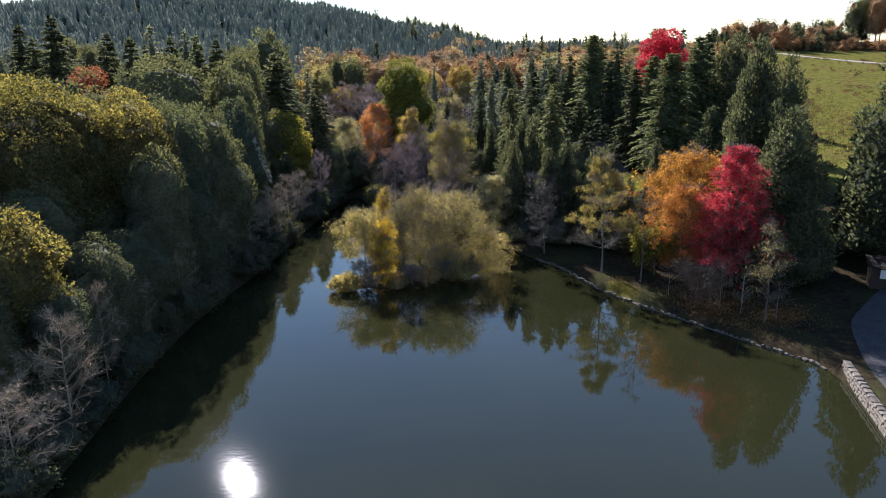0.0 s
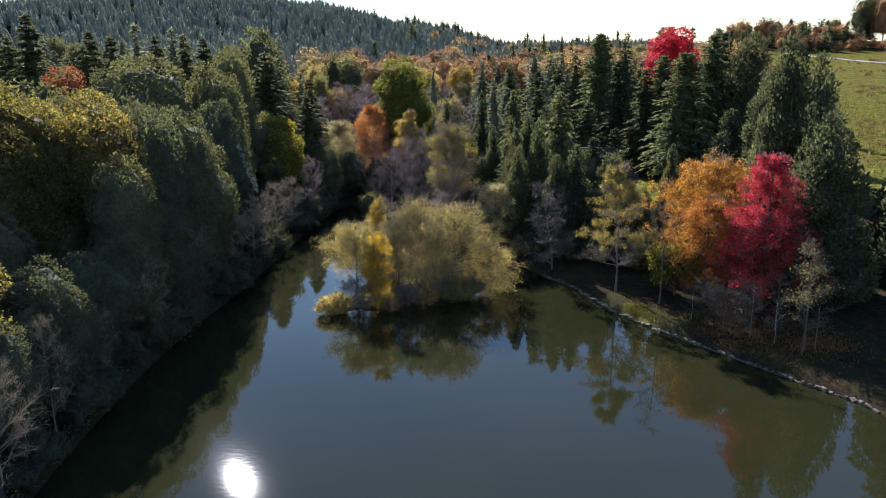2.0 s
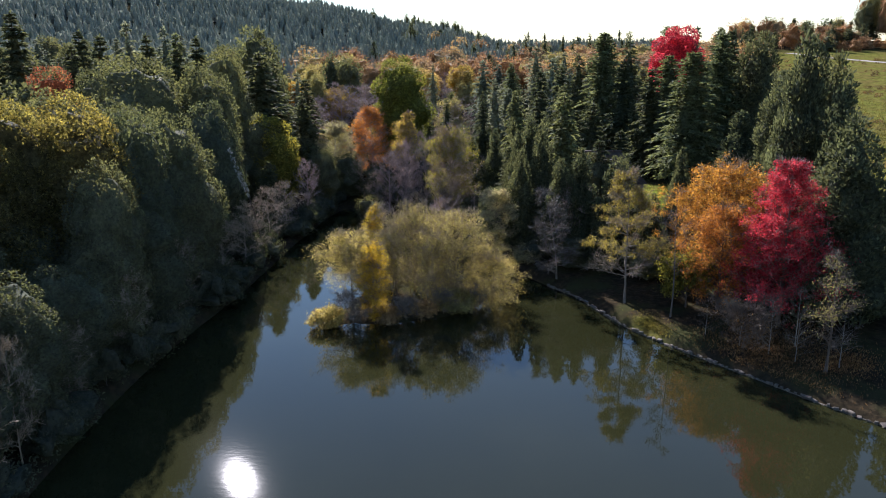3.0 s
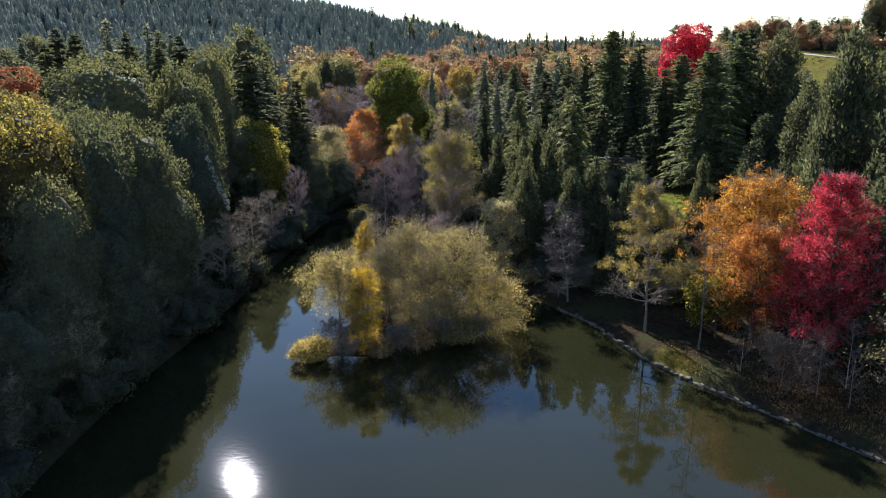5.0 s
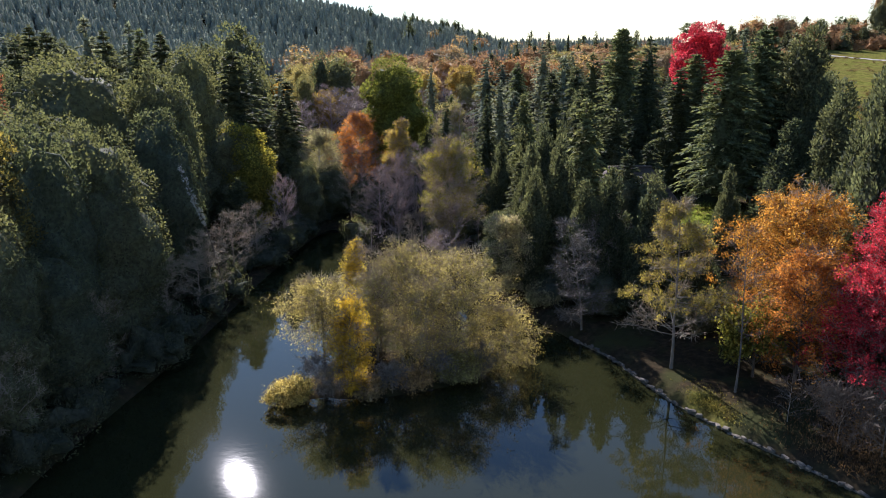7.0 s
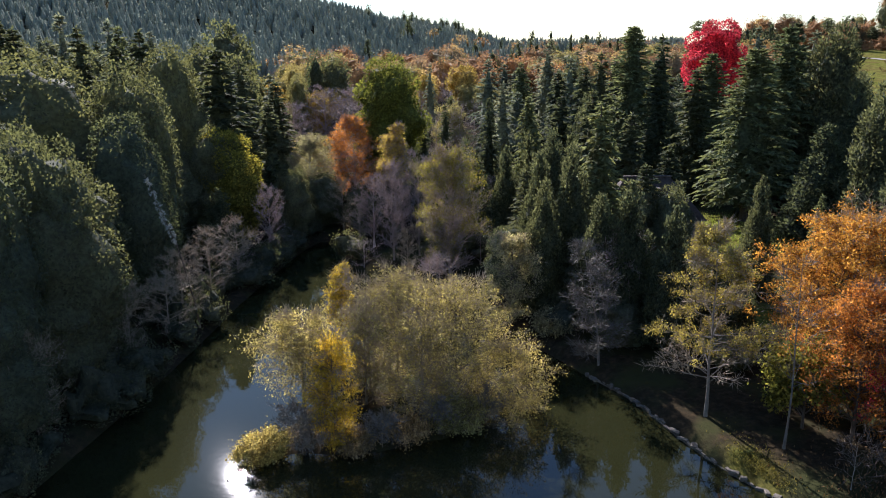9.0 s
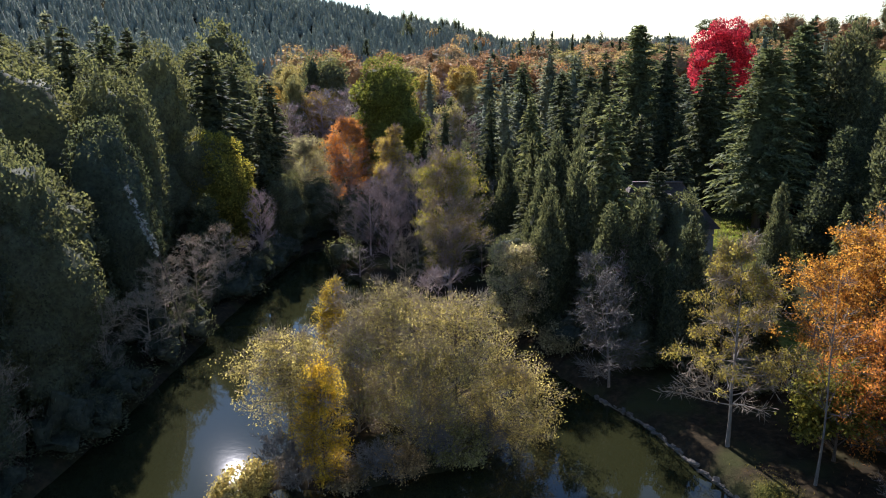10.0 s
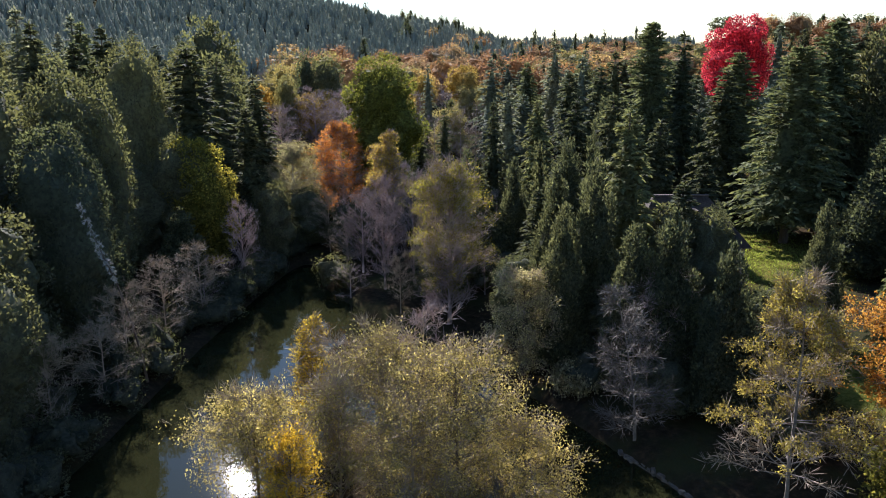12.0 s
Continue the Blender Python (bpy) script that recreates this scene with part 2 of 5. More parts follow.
def trunk_of(rng, h, r, bend=0.03, steps=7):
    z = np.linspace(0, 1, steps)
    sway = np.cumsum(rng.normal(0, bend * h / steps, (steps, 2)), 0)
    sway -= sway[0]
    pts = np.column_stack([sway, z * h])
    return pts, np.interp(z, (0, 0.06, 1), (r * 1.45, r, r * 0.15))


def on_trunk(pts, z):
    return np.column_stack([np.interp(z, pts[:, 2], pts[:, 0]), np.interp(z, pts[:, 2], pts[:, 1]), z])


def broadleaf(seed, h, r, base=0.25, clumps=110, leaves=60, leaf=0.3, clump=0.95, shape="round", fill=0.5, core=0.0, limbs=26,
              low=0.0, high=1.0, droop=0.0, gauge=0.013, twigs=6, lobes=0, sticks=1000):
    """A leafy tree: trunk, limbs to every clump, clumps of leaves on an uneven crown. low, high: the share of the crown's
    height that still bears leaves. Returns wood and foliage."""
    rng = np.random.default_rng(seed)
    pts, rad = trunk_of(rng, h * (0.86 if shape != "round" else 0.7), gauge * h)
    d = unit(rng.normal(size=(clumps, 3)) * (1, 1, 0.9))
    swell = 0.68 + 0.42 * lumps(rng, d)
    depth = fill + (1 - fill) * rng.random(clumps) ** 0.5
    zc, rz = h * (base + 1) / 2, h * (1 - base) / 2
    pos = d * (swell * depth)[:, None]
    if lobes:
        way = unit(rng.normal(size=(lobes, 3)) + (0, 0, 0.45))
        mid = way * rng.uniform(0.38, 0.62, lobes)[:, None]
        big = rng.uniform(0.34, 0.5, lobes)
        own = rng.integers(0, lobes, clumps)
        d = unit(rng.normal(size=(clumps, 3)) + way[own] * 0.7 + (0, 0, 0.3))
        pos = mid[own] + d * (big[own] * (0.7 + 0.3 * depth) * rng.uniform(0.85, 1.12, clumps))[:, None]
    zn = np.clip((pos[:, 2] + 1) / 2, 0, 1)
    if shape == "cone":
        pos[:, :2] *= (1.35 * (1 - zn) ** 0.8 + 0.1)[:, None]
    elif shape == "column":
        pos[:, :2] *= (0.9 * np.sin(np.pi * np.clip(zn, 0.02, 0.98)) ** 0.5)[:, None]
    elif shape == "egg":
        pos[:, :2] *= (1.15 * (1 - zn) ** 0.45 * np.clip(zn * 5, 0.3, 1))[:, None]
    c = pos * (r, r, rz) + (0, 0, zc)
    c[:, :2] += on_trunk(pts, np.minimum(c[:, 2], pts[-1, 2]))[:, :2] * 0.6
    # limbs
    reach = np.linalg.norm(c[:, :2], axis=1)
    start = on_trunk(pts, np.clip(c[:, 2] - 0.45 * reach - 0.15 * h * rng.random(clumps), 0.12 * h, pts[-1, 2]))
    g0 = np.where(np.arange(clumps) < limbs, gauge * h * 0.45, gauge * h * 0.16)
    few = slice(0, sticks)
    bend = start * 0.5 + c * 0.5 + rng.normal(0, 0.05 * r, c.shape) + np.array([0, 0, 0.05 * h]) * rng.random((clumps, 1))
    wood = [polyline(pts, rad, 7), tubes(start[few], bend[few], g0[few], g0[few] * 0.6, 4), tubes(bend[few], c[few], g0[few] * 0.6, g0[few] * 0.15, 3)]
    if twigs:
        k = np.repeat(np.arange(clumps), twigs)
        out = unit(c[k] - (0, 0, zc * 0.8)) + rng.normal(0, 0.7, (len(k), 3))
        wood.append(blades(c[k] - unit(out) * clump * 0.4, out, rng.normal(size=(len(k), 3)), clump * rng.uniform(0.9, 1.7, len(k)), 0.0028 * h))
    # foliage
    keep = (zn >= low) & (zn <= high)
    ids = np.repeat(np.flatnonzero(keep), leaves)
    off = rng.normal(size=(len(ids), 3)) * (1, 1, 0.75) * clump * 0.5 * rng.uniform(0.7, 1.3, clumps)[ids][:, None]
    at = c[ids] + off
    if droop:
        at[:, 2] -= np.abs(rng.normal(0, droop, len(ids)))
    normal = unit(off) * 0.7 + np.array([0, 0, 0.55]) + rng.normal(0, 0.65, (len(ids), 3))
    along = rng.normal(size=(len(ids), 3)) - np.array([0, 0, 0.3 + 2 * droop])
    size = leaf * rng.uniform(0.6, 1.4, len(ids))
    foliage = [blades(at, along, normal, size, size * 0.62)]
    if core:
        balls = [(m, b * 0.66) for m, b in zip(mid, big)] + [(np.zeros(3), 0.55)] if lobes else [(np.zeros(3), 0.8)]
        nu, nv = (7, 5) if lobes else (14, 9)
        u, v = np.meshgrid(np.arange(nu) * 2 * np.pi / nu, np.linspace(-1.45, 1.45, nv))
        dirs = np.stack([np.cos(u) * np.cos(v), np.sin(u) * np.cos(v), np.sin(v)], -1).reshape(-1, 3)
        i, j = [g.ravel() for g in np.meshgrid(np.arange(nu), np.arange(nv - 1))]
        quads = np.stack([j * nu + i, j * nu + (i + 1) % nu, (j + 1) * nu + (i + 1) % nu, (j + 1) * nu + i], 1)
        for m, b in balls:
            body = (m + dirs * (b * core * rng.uniform(0.7, 1.1, len(dirs)))[:, None]) * (r, r, rz) + (0, 0, zc)
            foliage.append((body, quads))
    return join(*wood), join(*foliage)


def conifer(seed, h, r, base=0.06, branches=230, sprays=26, spray=0.75, rise=0.15, droop=0.45, power=0.85, width=0.3, ragged=0.25, boughs=True, tiers=0.0, heart=0.5):
    """A fir, spruce or cedar: tiers of boughs with sprays on both sides."""
    rng = np.random.default_rng(seed)
    pts, rad = trunk_of(rng, h, 0.014 * h, 0.008, 9)
    zn = np.sort(rng.random(branches) ** 1.15)
    z = h * (base + (0.985 - base) * zn)
    tier = np.round(z / (0.045 * h)) * 0.045 * h
    z = z * (1 - tiers) + tier * tiers + rng.normal(0, 0.004 * h, branches)
    z = np.clip(z, base * h, 0.985 * h)
    length = r * ((1 - (z / h)) ** power + 0.02) * rng.uniform(1 - ragged, 1 + ragged * 0.6, branches) * np.clip((z / h - base) * 8 + 0.65, 0, 1)
    az = np.arange(branches) * 2.399963 + rng.normal(0, 0.25, branches)
    d = np.column_stack([np.cos(az), np.sin(az), np.zeros(branches)])
    start = on_trunk(pts, z)
    bow = droop * rng.uniform(0.6, 1.4, branches)
    lift = rise + 0.75 * (z / h) ** 2.5

    def along(k, s):
        p = start[k] + d[k] * (length[k] * s)[:, None]
        p[:, 2] += length[k] * (lift[k] * s - bow[k] * s ** 2)
        return p
    allk = np.arange(branches)
    half, full = along(allk, np.full(branches, 0.5)), along(allk, np.full(branches, 0.95))
    wood = [polyline(pts, rad, 7)]
    if boughs:
        wood += [tubes(start, half, 0.0028 * h, 0.0018 * h, 3), tubes(half, full, 0.0018 * h, 0.0005 * h, 3)]
    k = np.repeat(allk, sprays)
    s = 0.12 + 0.88 * rng.random(len(k)) ** 0.7
    at = along(k, s)
    side = np.where(rng.random(len(k)) < 0.5, 1.0, -1.0) * rng.uniform(0.15, 1.15, len(k))
    perp = np.column_stack([-d[k, 1], d[k, 0], np.zeros(len(k))])
    way = d[k] * np.cos(side)[:, None] + perp * np.sin(side)[:, None]
    way[:, 2] += lift[k] - 2 * bow[k] * s + rng.normal(-0.12, 0.2, len(k))
    size = spray * rng.uniform(0.6, 1.25, len(k)) * (0.55 + 0.45 * np.clip(length[k] / (0.5 * r), 0, 1))
    normal = np.array([0, 0, 0.8]) + rng.normal(0, 0.7, (len(k), 3))
    tip = rng.normal(0, 0.05, (14, 3)) + pts[-1] - np.array([0, 0, 1.0]) * rng.random((14, 1)) * 0.07 * h
    leader = blades(tip, np.array([0, 0, 1.0]) + rng.normal(0, 0.4, (14, 3)), rng.normal(size=(14, 3)), spray * 0.8, width * spray * 0.7)
    nu, nv = 9, 10
    u, v = [g.ravel() for g in np.meshgrid(np.arange(nu) * 2 * np.pi / nu, np.linspace(base + 0.02, 0.9, nv))]
    rr = r * heart * (1 - v) ** power * rng.uniform(0.6, 1.15, len(u))
    body = np.column_stack([np.cos(u) * rr, np.sin(u) * rr, np.zeros(len(u))]) + on_trunk(pts, v * h)
    i, j = [g.ravel() for g in np.meshgrid(np.arange(nu), np.arange(nv - 1))]
    quads = np.stack([j * nu + i, j * nu + (i + 1) % nu, (j + 1) * nu + (i + 1) % nu, (j + 1) * nu + i], 1)
    return join(*wood), join(blades(at, way, normal, size, size * width), leader, (body, quads))


def dome_shape(zn, middle=0.42):
    up, down = (zn - middle) / (1 - middle), (middle - zn) / middle
    return np.where(zn > middle, np.sqrt(np.clip(1 - up ** 2, 0, 1)), 1 - 0.4 * np.clip(down, 0, 1) ** 2)


def cone_shape(power):
    return lambda zn: np.clip(1 - zn, 0, 1) ** power * np.clip(0.6 + zn * 4, 0, 1)


def crown(seed, h, r, shape, base=0.04, n=3000, leaf=0.4, bumps=60, size=1.6, relief=0.5, rise=0.0, slim=0.5, loose=0.8, core=0.9, mesh=(34, 24)):
    """A closed crown of many rounded bosses, covered with leaves that lie along its surface. Returns wood and foliage."""
    rng = np.random.default_rng(seed)
    pts, rad = trunk_of(rng, h * 0.85, 0.016 * h, 0.006)
    grid = np.linspace(0, 1, 400)
    steep = np.gradient(shape(grid), grid) * r / (h * (1 - base))
    weight = np.cumsum(shape(grid) * np.sqrt(1 + np.minimum(steep ** 2, 400)) + 0.05)
    uneven = rng.uniform(0, 6.28, 4)

    def skin(zn, az):
        wave = 1 + 0.1 * np.sin(2 * az + uneven[0] + 3 * zn) + 0.07 * np.sin(3 * az + uneven[1] - 5 * zn)
        rr = r * shape(zn) * wave
        slope = (shape(np.clip(zn + 0.01, 0, 1)) - shape(np.clip(zn - 0.01, 0, 1))) * r / (0.02 * h * (1 - base))
        out = np.column_stack([np.cos(az), np.sin(az), -slope])
        p = np.column_stack([np.cos(az) * rr, np.sin(az) * rr, h * (base + (1 - base) * zn)])
        return p, unit(out)

    def some(count):
        zn = np.interp(rng.random(count) * weight[-1], weight, grid)
        return skin(zn, rng.uniform(0, 2 * np.pi, count))
    mid, _ = some(bumps)
    big = size * rng.uniform(0.6, 1.3, bumps)

    def swollen(p, nrm):
        d = p[:, None] - mid[None]
        q = np.clip(1 - (d ** 2).sum(-1) / big ** 2, 0, 1) ** 0.5 * big
        own = q.argmax(1)
        k = np.arange(len(p))
        lift = q[k, own]
        tilt = np.where((lift > 0)[:, None], d[k, own] / big[own][:, None], 0)
        return p + nrm * ((lift - 0.6 * size) * relief)[:, None], unit(nrm * 0.6 + tilt * 0.9)
    p, nrm = swollen(*some(n))
    shell = 0.3 * size * relief + 0.4 * leaf
    p = p + nrm * (0.35 * leaf * rng.normal(size=n) - shell * rng.random(n) ** 2)[:, None]
    way = rng.normal(size=(n, 3)) * (1 - 0.6 * min(rise, 1)) + np.array([0, 0, rise]) + nrm * 0.4 * rise
    long = leaf * rng.uniform(0.6, 1.4, n)
    leaves = blades(p, way, nrm + rng.normal(0, loose, (n, 3)), long, long * slim)
    nu, nv = mesh
    u, v = [g.ravel() for g in np.meshgrid(np.arange(nu) * 2 * np.pi / nu, np.linspace(0.0, 0.985, nv))]
    body, bn = swollen(*skin(v, u))
    body = body - bn * (shell + leaf * (core - 0.2))
    body[:, 2] -= 0.045 * h * v ** 2
    body[:, :2] *= np.where(v > 0.97, 0.25, 1.0)[:, None]
    i, j = [g.ravel() for g in np.meshgrid(np.arange(nu), np.arange(nv - 1))]
    quads = np.stack([j * nu + i, j * nu + (i + 1) % nu, (j + 1) * nu + (i + 1) % nu, (j + 1) * nu + i], 1)
    return polyline(pts, rad, 6), join(leaves, (body, quads))


def bare(seed, h, r, base=0.2, branches=46, subs=9, twigs=9, up=0.55, gauge=0.011, lean=(0.0, 0.0), twig=0.75, cone=0.0, tips=False):
    """A leafless tree: trunk, boughs, branchlets and a haze of fine twigs. Returns wood and twigs."""
    rng = np.random.default_rng(seed)
    pts, rad = trunk_of(rng, h, gauge * h, 0.03, 8)
    pts[:, 0] += lean[0] * (pts[:, 2] / h) ** 1.5
    pts[:, 1] += lean[1] * (pts[:, 2] / h) ** 1.5
    zn = base + (0.97 - base) * rng.random(branches)
    start = on_trunk(pts, zn * h)
    az = np.arange(branches) * 2.399963 + rng.normal(0, 0.3, branches)
    length = r * (0.25 + 0.95 * np.sin(np.pi * np.clip((zn - base) / (1 - base) * 0.8 + 0.2, 0, 1)) ** 0.8) * rng.uniform(0.65, 1.15, branches)
    rel = (zn - base) / (1 - base)
    length = (1 - cone) * length + cone * r * (1.08 - 0.9 * rel ** 1.2) * rng.uniform(0.7, 1.15, branches)
    d = np.column_stack([np.cos(az), np.sin(az), up * rng.uniform(0.5, 1.4, branches)])
    mid = start + d * (length * 0.5)[:, None]
    end = mid + (d * (1, 1, 0.55) + rng.normal(0, 0.12, d.shape)) * (length * 0.55)[:, None]
    g = gauge * h * 0.42 * (1 - 0.6 * zn)
    wood = [polyline(pts, rad, 7), tubes(start, mid, g, g * 0.6, 4), tubes(mid, end, g * 0.6, g * 0.2, 3)]
    k = np.repeat(np.arange(branches), subs)
    s = 0.25 + 0.75 * rng.random(len(k))
    p = np.where((s < 0.5)[:, None], start[k] + (mid - start)[k] * (s * 2)[:, None], mid[k] + (end - mid)[k] * (s * 2 - 1)[:, None])
    way = unit(d[k]) + rng.normal(0, 0.55, (len(k), 3)) + (0, 0, 0.15)
    ln = length[k] * 0.34 * rng.uniform(0.5, 1.2, len(k))
    q = p + unit(way) * ln[:, None]
    wood.append(tubes(p, q, g[k] * 0.3, g[k] * 0.12, 3))
    m = np.repeat(np.arange(len(k)), twigs)
    f = rng.random(len(m))[:, None]
    at = p[m] * (1 - f) + q[m] * f
    tw = unit(way)[m] + rng.normal(0, 0.7, (len(m), 3)) + (0, 0, 0.12)
    fine = blades(at, tw, rng.normal(size=(len(m), 3)), twig * rng.uniform(0.5, 1.3, len(m)), 0.036)
    return (join(*wood), fine, q) if tips else (join(*wood), fine)


def twiggy(seed, h, r, base=0.1, branches=60, subs=9, twigs=6, up=0.5, leaves=16, leaf=0.18, clump=0.4, low=0.0, high=1.0, share=1.0, droop=0.0, cone=0.0, gauge=0.011, fade=0.0):
    """A tree that keeps part of its leaves: boughs and twigs show between loose clumps. Returns wood, twigs and foliage."""
    wood, fine, ends = bare(seed, h, r, base, branches, subs, twigs, up, gauge, cone=cone, tips=True)
    rng = np.random.default_rng(seed + 900)
    zn = ends[:, 2] / h
    bough = np.repeat(rng.random(branches), subs)
    keep = np.flatnonzero((zn > low + rng.normal(0, 0.06, len(zn))) & (zn < high + rng.normal(0, 0.06, len(zn))) & (bough < share) & (rng.random(len(zn)) < np.clip((zn - low) / max(fade, 1e-6), 0.0, 1.0)))
    k = np.repeat(keep, leaves)
    off = rng.normal(0, clump, (len(k), 3)) * (1, 1, 0.8)
    at = ends[k] + off
    at[:, 2] -= np.abs(rng.normal(0, 1, len(k))) * droop
    at[:, 2] = np.maximum(at[:, 2], 0.15)
    along = rng.normal(size=(len(k), 3)) - np.array([0, 0, 0.3 + 2 * droop])
    size = leaf * rng.uniform(0.6, 1.4, len(k))
    return wood, fine, blades(at, along, rng.normal(size=(len(k), 3)) + np.array([0, 0, 0.5]), size, size * 0.5)


def umbrella(seed, h, r):
    """A pine with a tall bare trunk and a few flat tufted tiers. Returns wood and foliage."""
    rng = np.random.default_rng(seed)
    pts, rad = trunk_of(rng, h, 0.012 * h, 0.01)
    n = 26
    az = np.arange(n) * 2.399963
    zb = h * rng.uniform(0.86, 0.99, n)
    start = on_trunk(pts, zb)
    end = start + np.column_stack([np.cos(az), np.sin(az), rng.uniform(0.1, 0.35, n)]) * (r * rng.uniform(0.45, 1.0, n) * (1.9 - zb / h))[:, None]
    k = np.repeat(np.arange(n), 70)
    at = end[k] + rng.normal(0, 1, (len(k), 3)) * (0.42, 0.42, 0.14)
    return join(polyline(pts, rad, 6), tubes(start, end, 0.06, 0.025, 4)), blades(at, rng.normal(size=at.shape) + (0, 0, 0.6), rng.normal(size=at.shape), 0.4, 0.16)


def thing(name, x, y, z, label, category, group=""):
    ob = new(name)
    ob.empty_display_size = 0.5
    ob.matrix_world = pose(x, y, z)
    return tagged(ob, label, category, group)


def tree(name, geo, x, y, z, mats, label, group="", turn=0.0, crown="crown"):
    """A tree that is one of its kind: trunk with its limbs, and crown."""
    root = thing(name, x, y, z, label, "tree", group)
    root.rotation_euler.z = radians(turn)
    part("trunk", mesh_of("trunk", *geo[0], smooth=True), mats[0], root)
    part(crown, mesh_of(crown, *geo[1]), mats[1], root)
    if len(geo) > 2:
        part("foliage", mesh_of("foliage", *geo[2]), mats[2], root)
    return root


def box(bm, x0, y0, z0, x1, y1, z1):
    m = Matrix.LocRotScale(((x0 + x1) / 2, (y0 + y1) / 2, (z0 + z1) / 2), None, (x1 - x0, y1 - y0, z1 - z0))
    return bmesh.ops.create_cube(bm, size=1, matrix=m)["verts"]


# ---- the land ----
SHORE = np.array([(-23, -60), (-23, 20), (-24.5, 42), (-25.5, 58), (-25.2, 72), (-23.6, 84), (-22.4, 96), (-21.6, 112), (-20, 128), (-18.6, 138),
                  (-16.8, 141), (-15.2, 138), (-13.2, 130), (-8.5, 122.5), (-3, 116), (4, 107), (9.5, 98), (12.8, 91.5), (15.2, 87.6),
                  (17.3, 79.6), (20.6, 73.6), (25.4, 66.5), (28.8, 61.2), (33, 55.8), (30.2, 44.7), (24, 20), (10, -60)], float)
ISLAND = np.array([(-12.4, 80.6), (-10.6, 79.6), (-9.2, 80.8), (-6, 79.8), (-2, 81.0), (1.4, 82.4), (3.8, 85.2), (5.0, 89), (3.4, 94), (-2, 97), (-7, 96), (-8.8, 91), (-9.6, 86), (-11.2, 82.4)], float)


def rounded(poly, times=2):
    for _ in range(times):
        nxt = np.roll(poly, -1, 0)
        poly = np.stack([poly * 0.75 + nxt * 0.25, poly * 0.25 + nxt * 0.75], 1).reshape(-1, 2)
    return poly


def signed_distance(x, y, poly):
    """Metres to a closed outline, negative inside."""
    p = np.stack([x, y], -1)
    best = np.full(x.shape, 1e9)
    inside = np.zeros(x.shape, bool)
    for a, b in zip(poly, np.roll(poly, -1, 0)):
        e = b - a
        w = p - a
        f = np.clip((w @ e) / (e @ e), 0, 1)
        best = np.minimum(best, np.linalg.norm(w - f[..., None] * e, axis=-1))
        cross = (a[1] > y) != (b[1] > y)
        inside ^= cross & (x < e[0] * (y - a[1]) / (e[1] if e[1] else 1e-9) + a[0])
    return np.where(inside, -best, best)


SHORE_LINE, ISLAND_LINE = rounded(SHORE), rounded(ISLAND)


def step(a, b, v):
    t = np.clip((v - a) / (b - a), 0, 1)
    return t * t * (3 - 2 * t)


def wobble(x, y):
    return (np.sin(x * 0.21 + 1.3) * np.cos(y * 0.17) + 0.5 * np.sin(x * 0.53 + y * 0.41) + 0.3 * np.cos(x * 0.9 - y * 1.1)) * 0.5


def height(x, y):
    x, y = np.asarray(x, float), np.asarray(y, float)
    d = np.minimum(1e9, signed_distance(x, y, SHORE_LINE))
    isle = signed_distance(x, y, ISLAND_LINE)
    out = np.maximum(d, 0)
    land = 0.7 * step(-0.2, 1.0, d)
    north = 0.088 * (np.clip(y, 140, 430) - 140)
    right = step(0, 10, x + 0.2 * (y - 60)) * (0.085 * np.clip(out, 0, 40)) * step(60, 110, y + 0.5 * x)
    left = 0.16 * np.clip(-x - 26, 0, 60) * step(0, 60, y + 30)
    hill = np.interp(x, (-420, -294, -245, -170, -100, -69, -39, -17, 6, 24, 36, 60), (0, 18, 22, 27, 22, 18, 15.1, 12.5, 9.0, 2.9, 0.3, 0)) * step(330, 470, y)
    rough = 0.12 * wobble(x, y) * step(0.5, 5, d)
    z = land + north + right + left + hill + rough
    meadow = np.maximum(1.0, 6.5 + 0.0776 * (np.clip(y, 40, 415) - 121)) + 0.14 * np.clip(y - 418, 0, 60) + 0.35 * wobble(x * 0.4, y * 0.4)
    share = step(52, 72, x) * step(0.3, 0.42, x / np.maximum(y, 1.0)) * step(20, 60, y)
    z = z * (1 - share) + meadow * share
    bed = -np.minimum(2.2, 0.6 * np.abs(d))
    z = np.where(d > 0, z, bed)
    mound = np.where(isle < 0, 0.12 + 0.5 * step(0, 3, -isle) + 0.1 * wobble(x * 2, y * 2), -np.minimum(2.0, 0.5 * isle))
    return np.where((d < 0) & (mound > z), mound, z)


def grassy(x, y):
    """How far the ground is grass: the meadow, the lawn by the house, the strip along the bank."""
    meadow = step(58, 68, x) * step(0.36, 0.42, x / np.maximum(y, 1.0)) * step(85, 105, y) * step(425, 415, y)
    lawn = step(1.0, 0.5, np.hypot((x - 37) / 11, (y - 128) / 15)) + step(1.0, 0.6, np.hypot((x - 33) / 7, (y - 97) / 8))
    bank = step(1.0, 0.5, np.hypot((x - 19.6) / 1.8, (y - 76.6) / 3.5))
    return np.clip(meadow + lawn + bank, 0, 1)


def spread(lo, hi, fine_lo, fine_hi, fine, grow=1.22):
    """Grid lines, close together in the middle and ever wider outside."""
    mids = list(np.arange(fine_lo, fine_hi + fine, fine))
    s = fine
    while mids[-1] < hi:
        s *= grow
        mids.append(mids[-1] + s)
    s = fine
    while mids[0] > lo:
        s *= grow
        mids.insert(0, mids[0] - s)
    return np.array(mids)


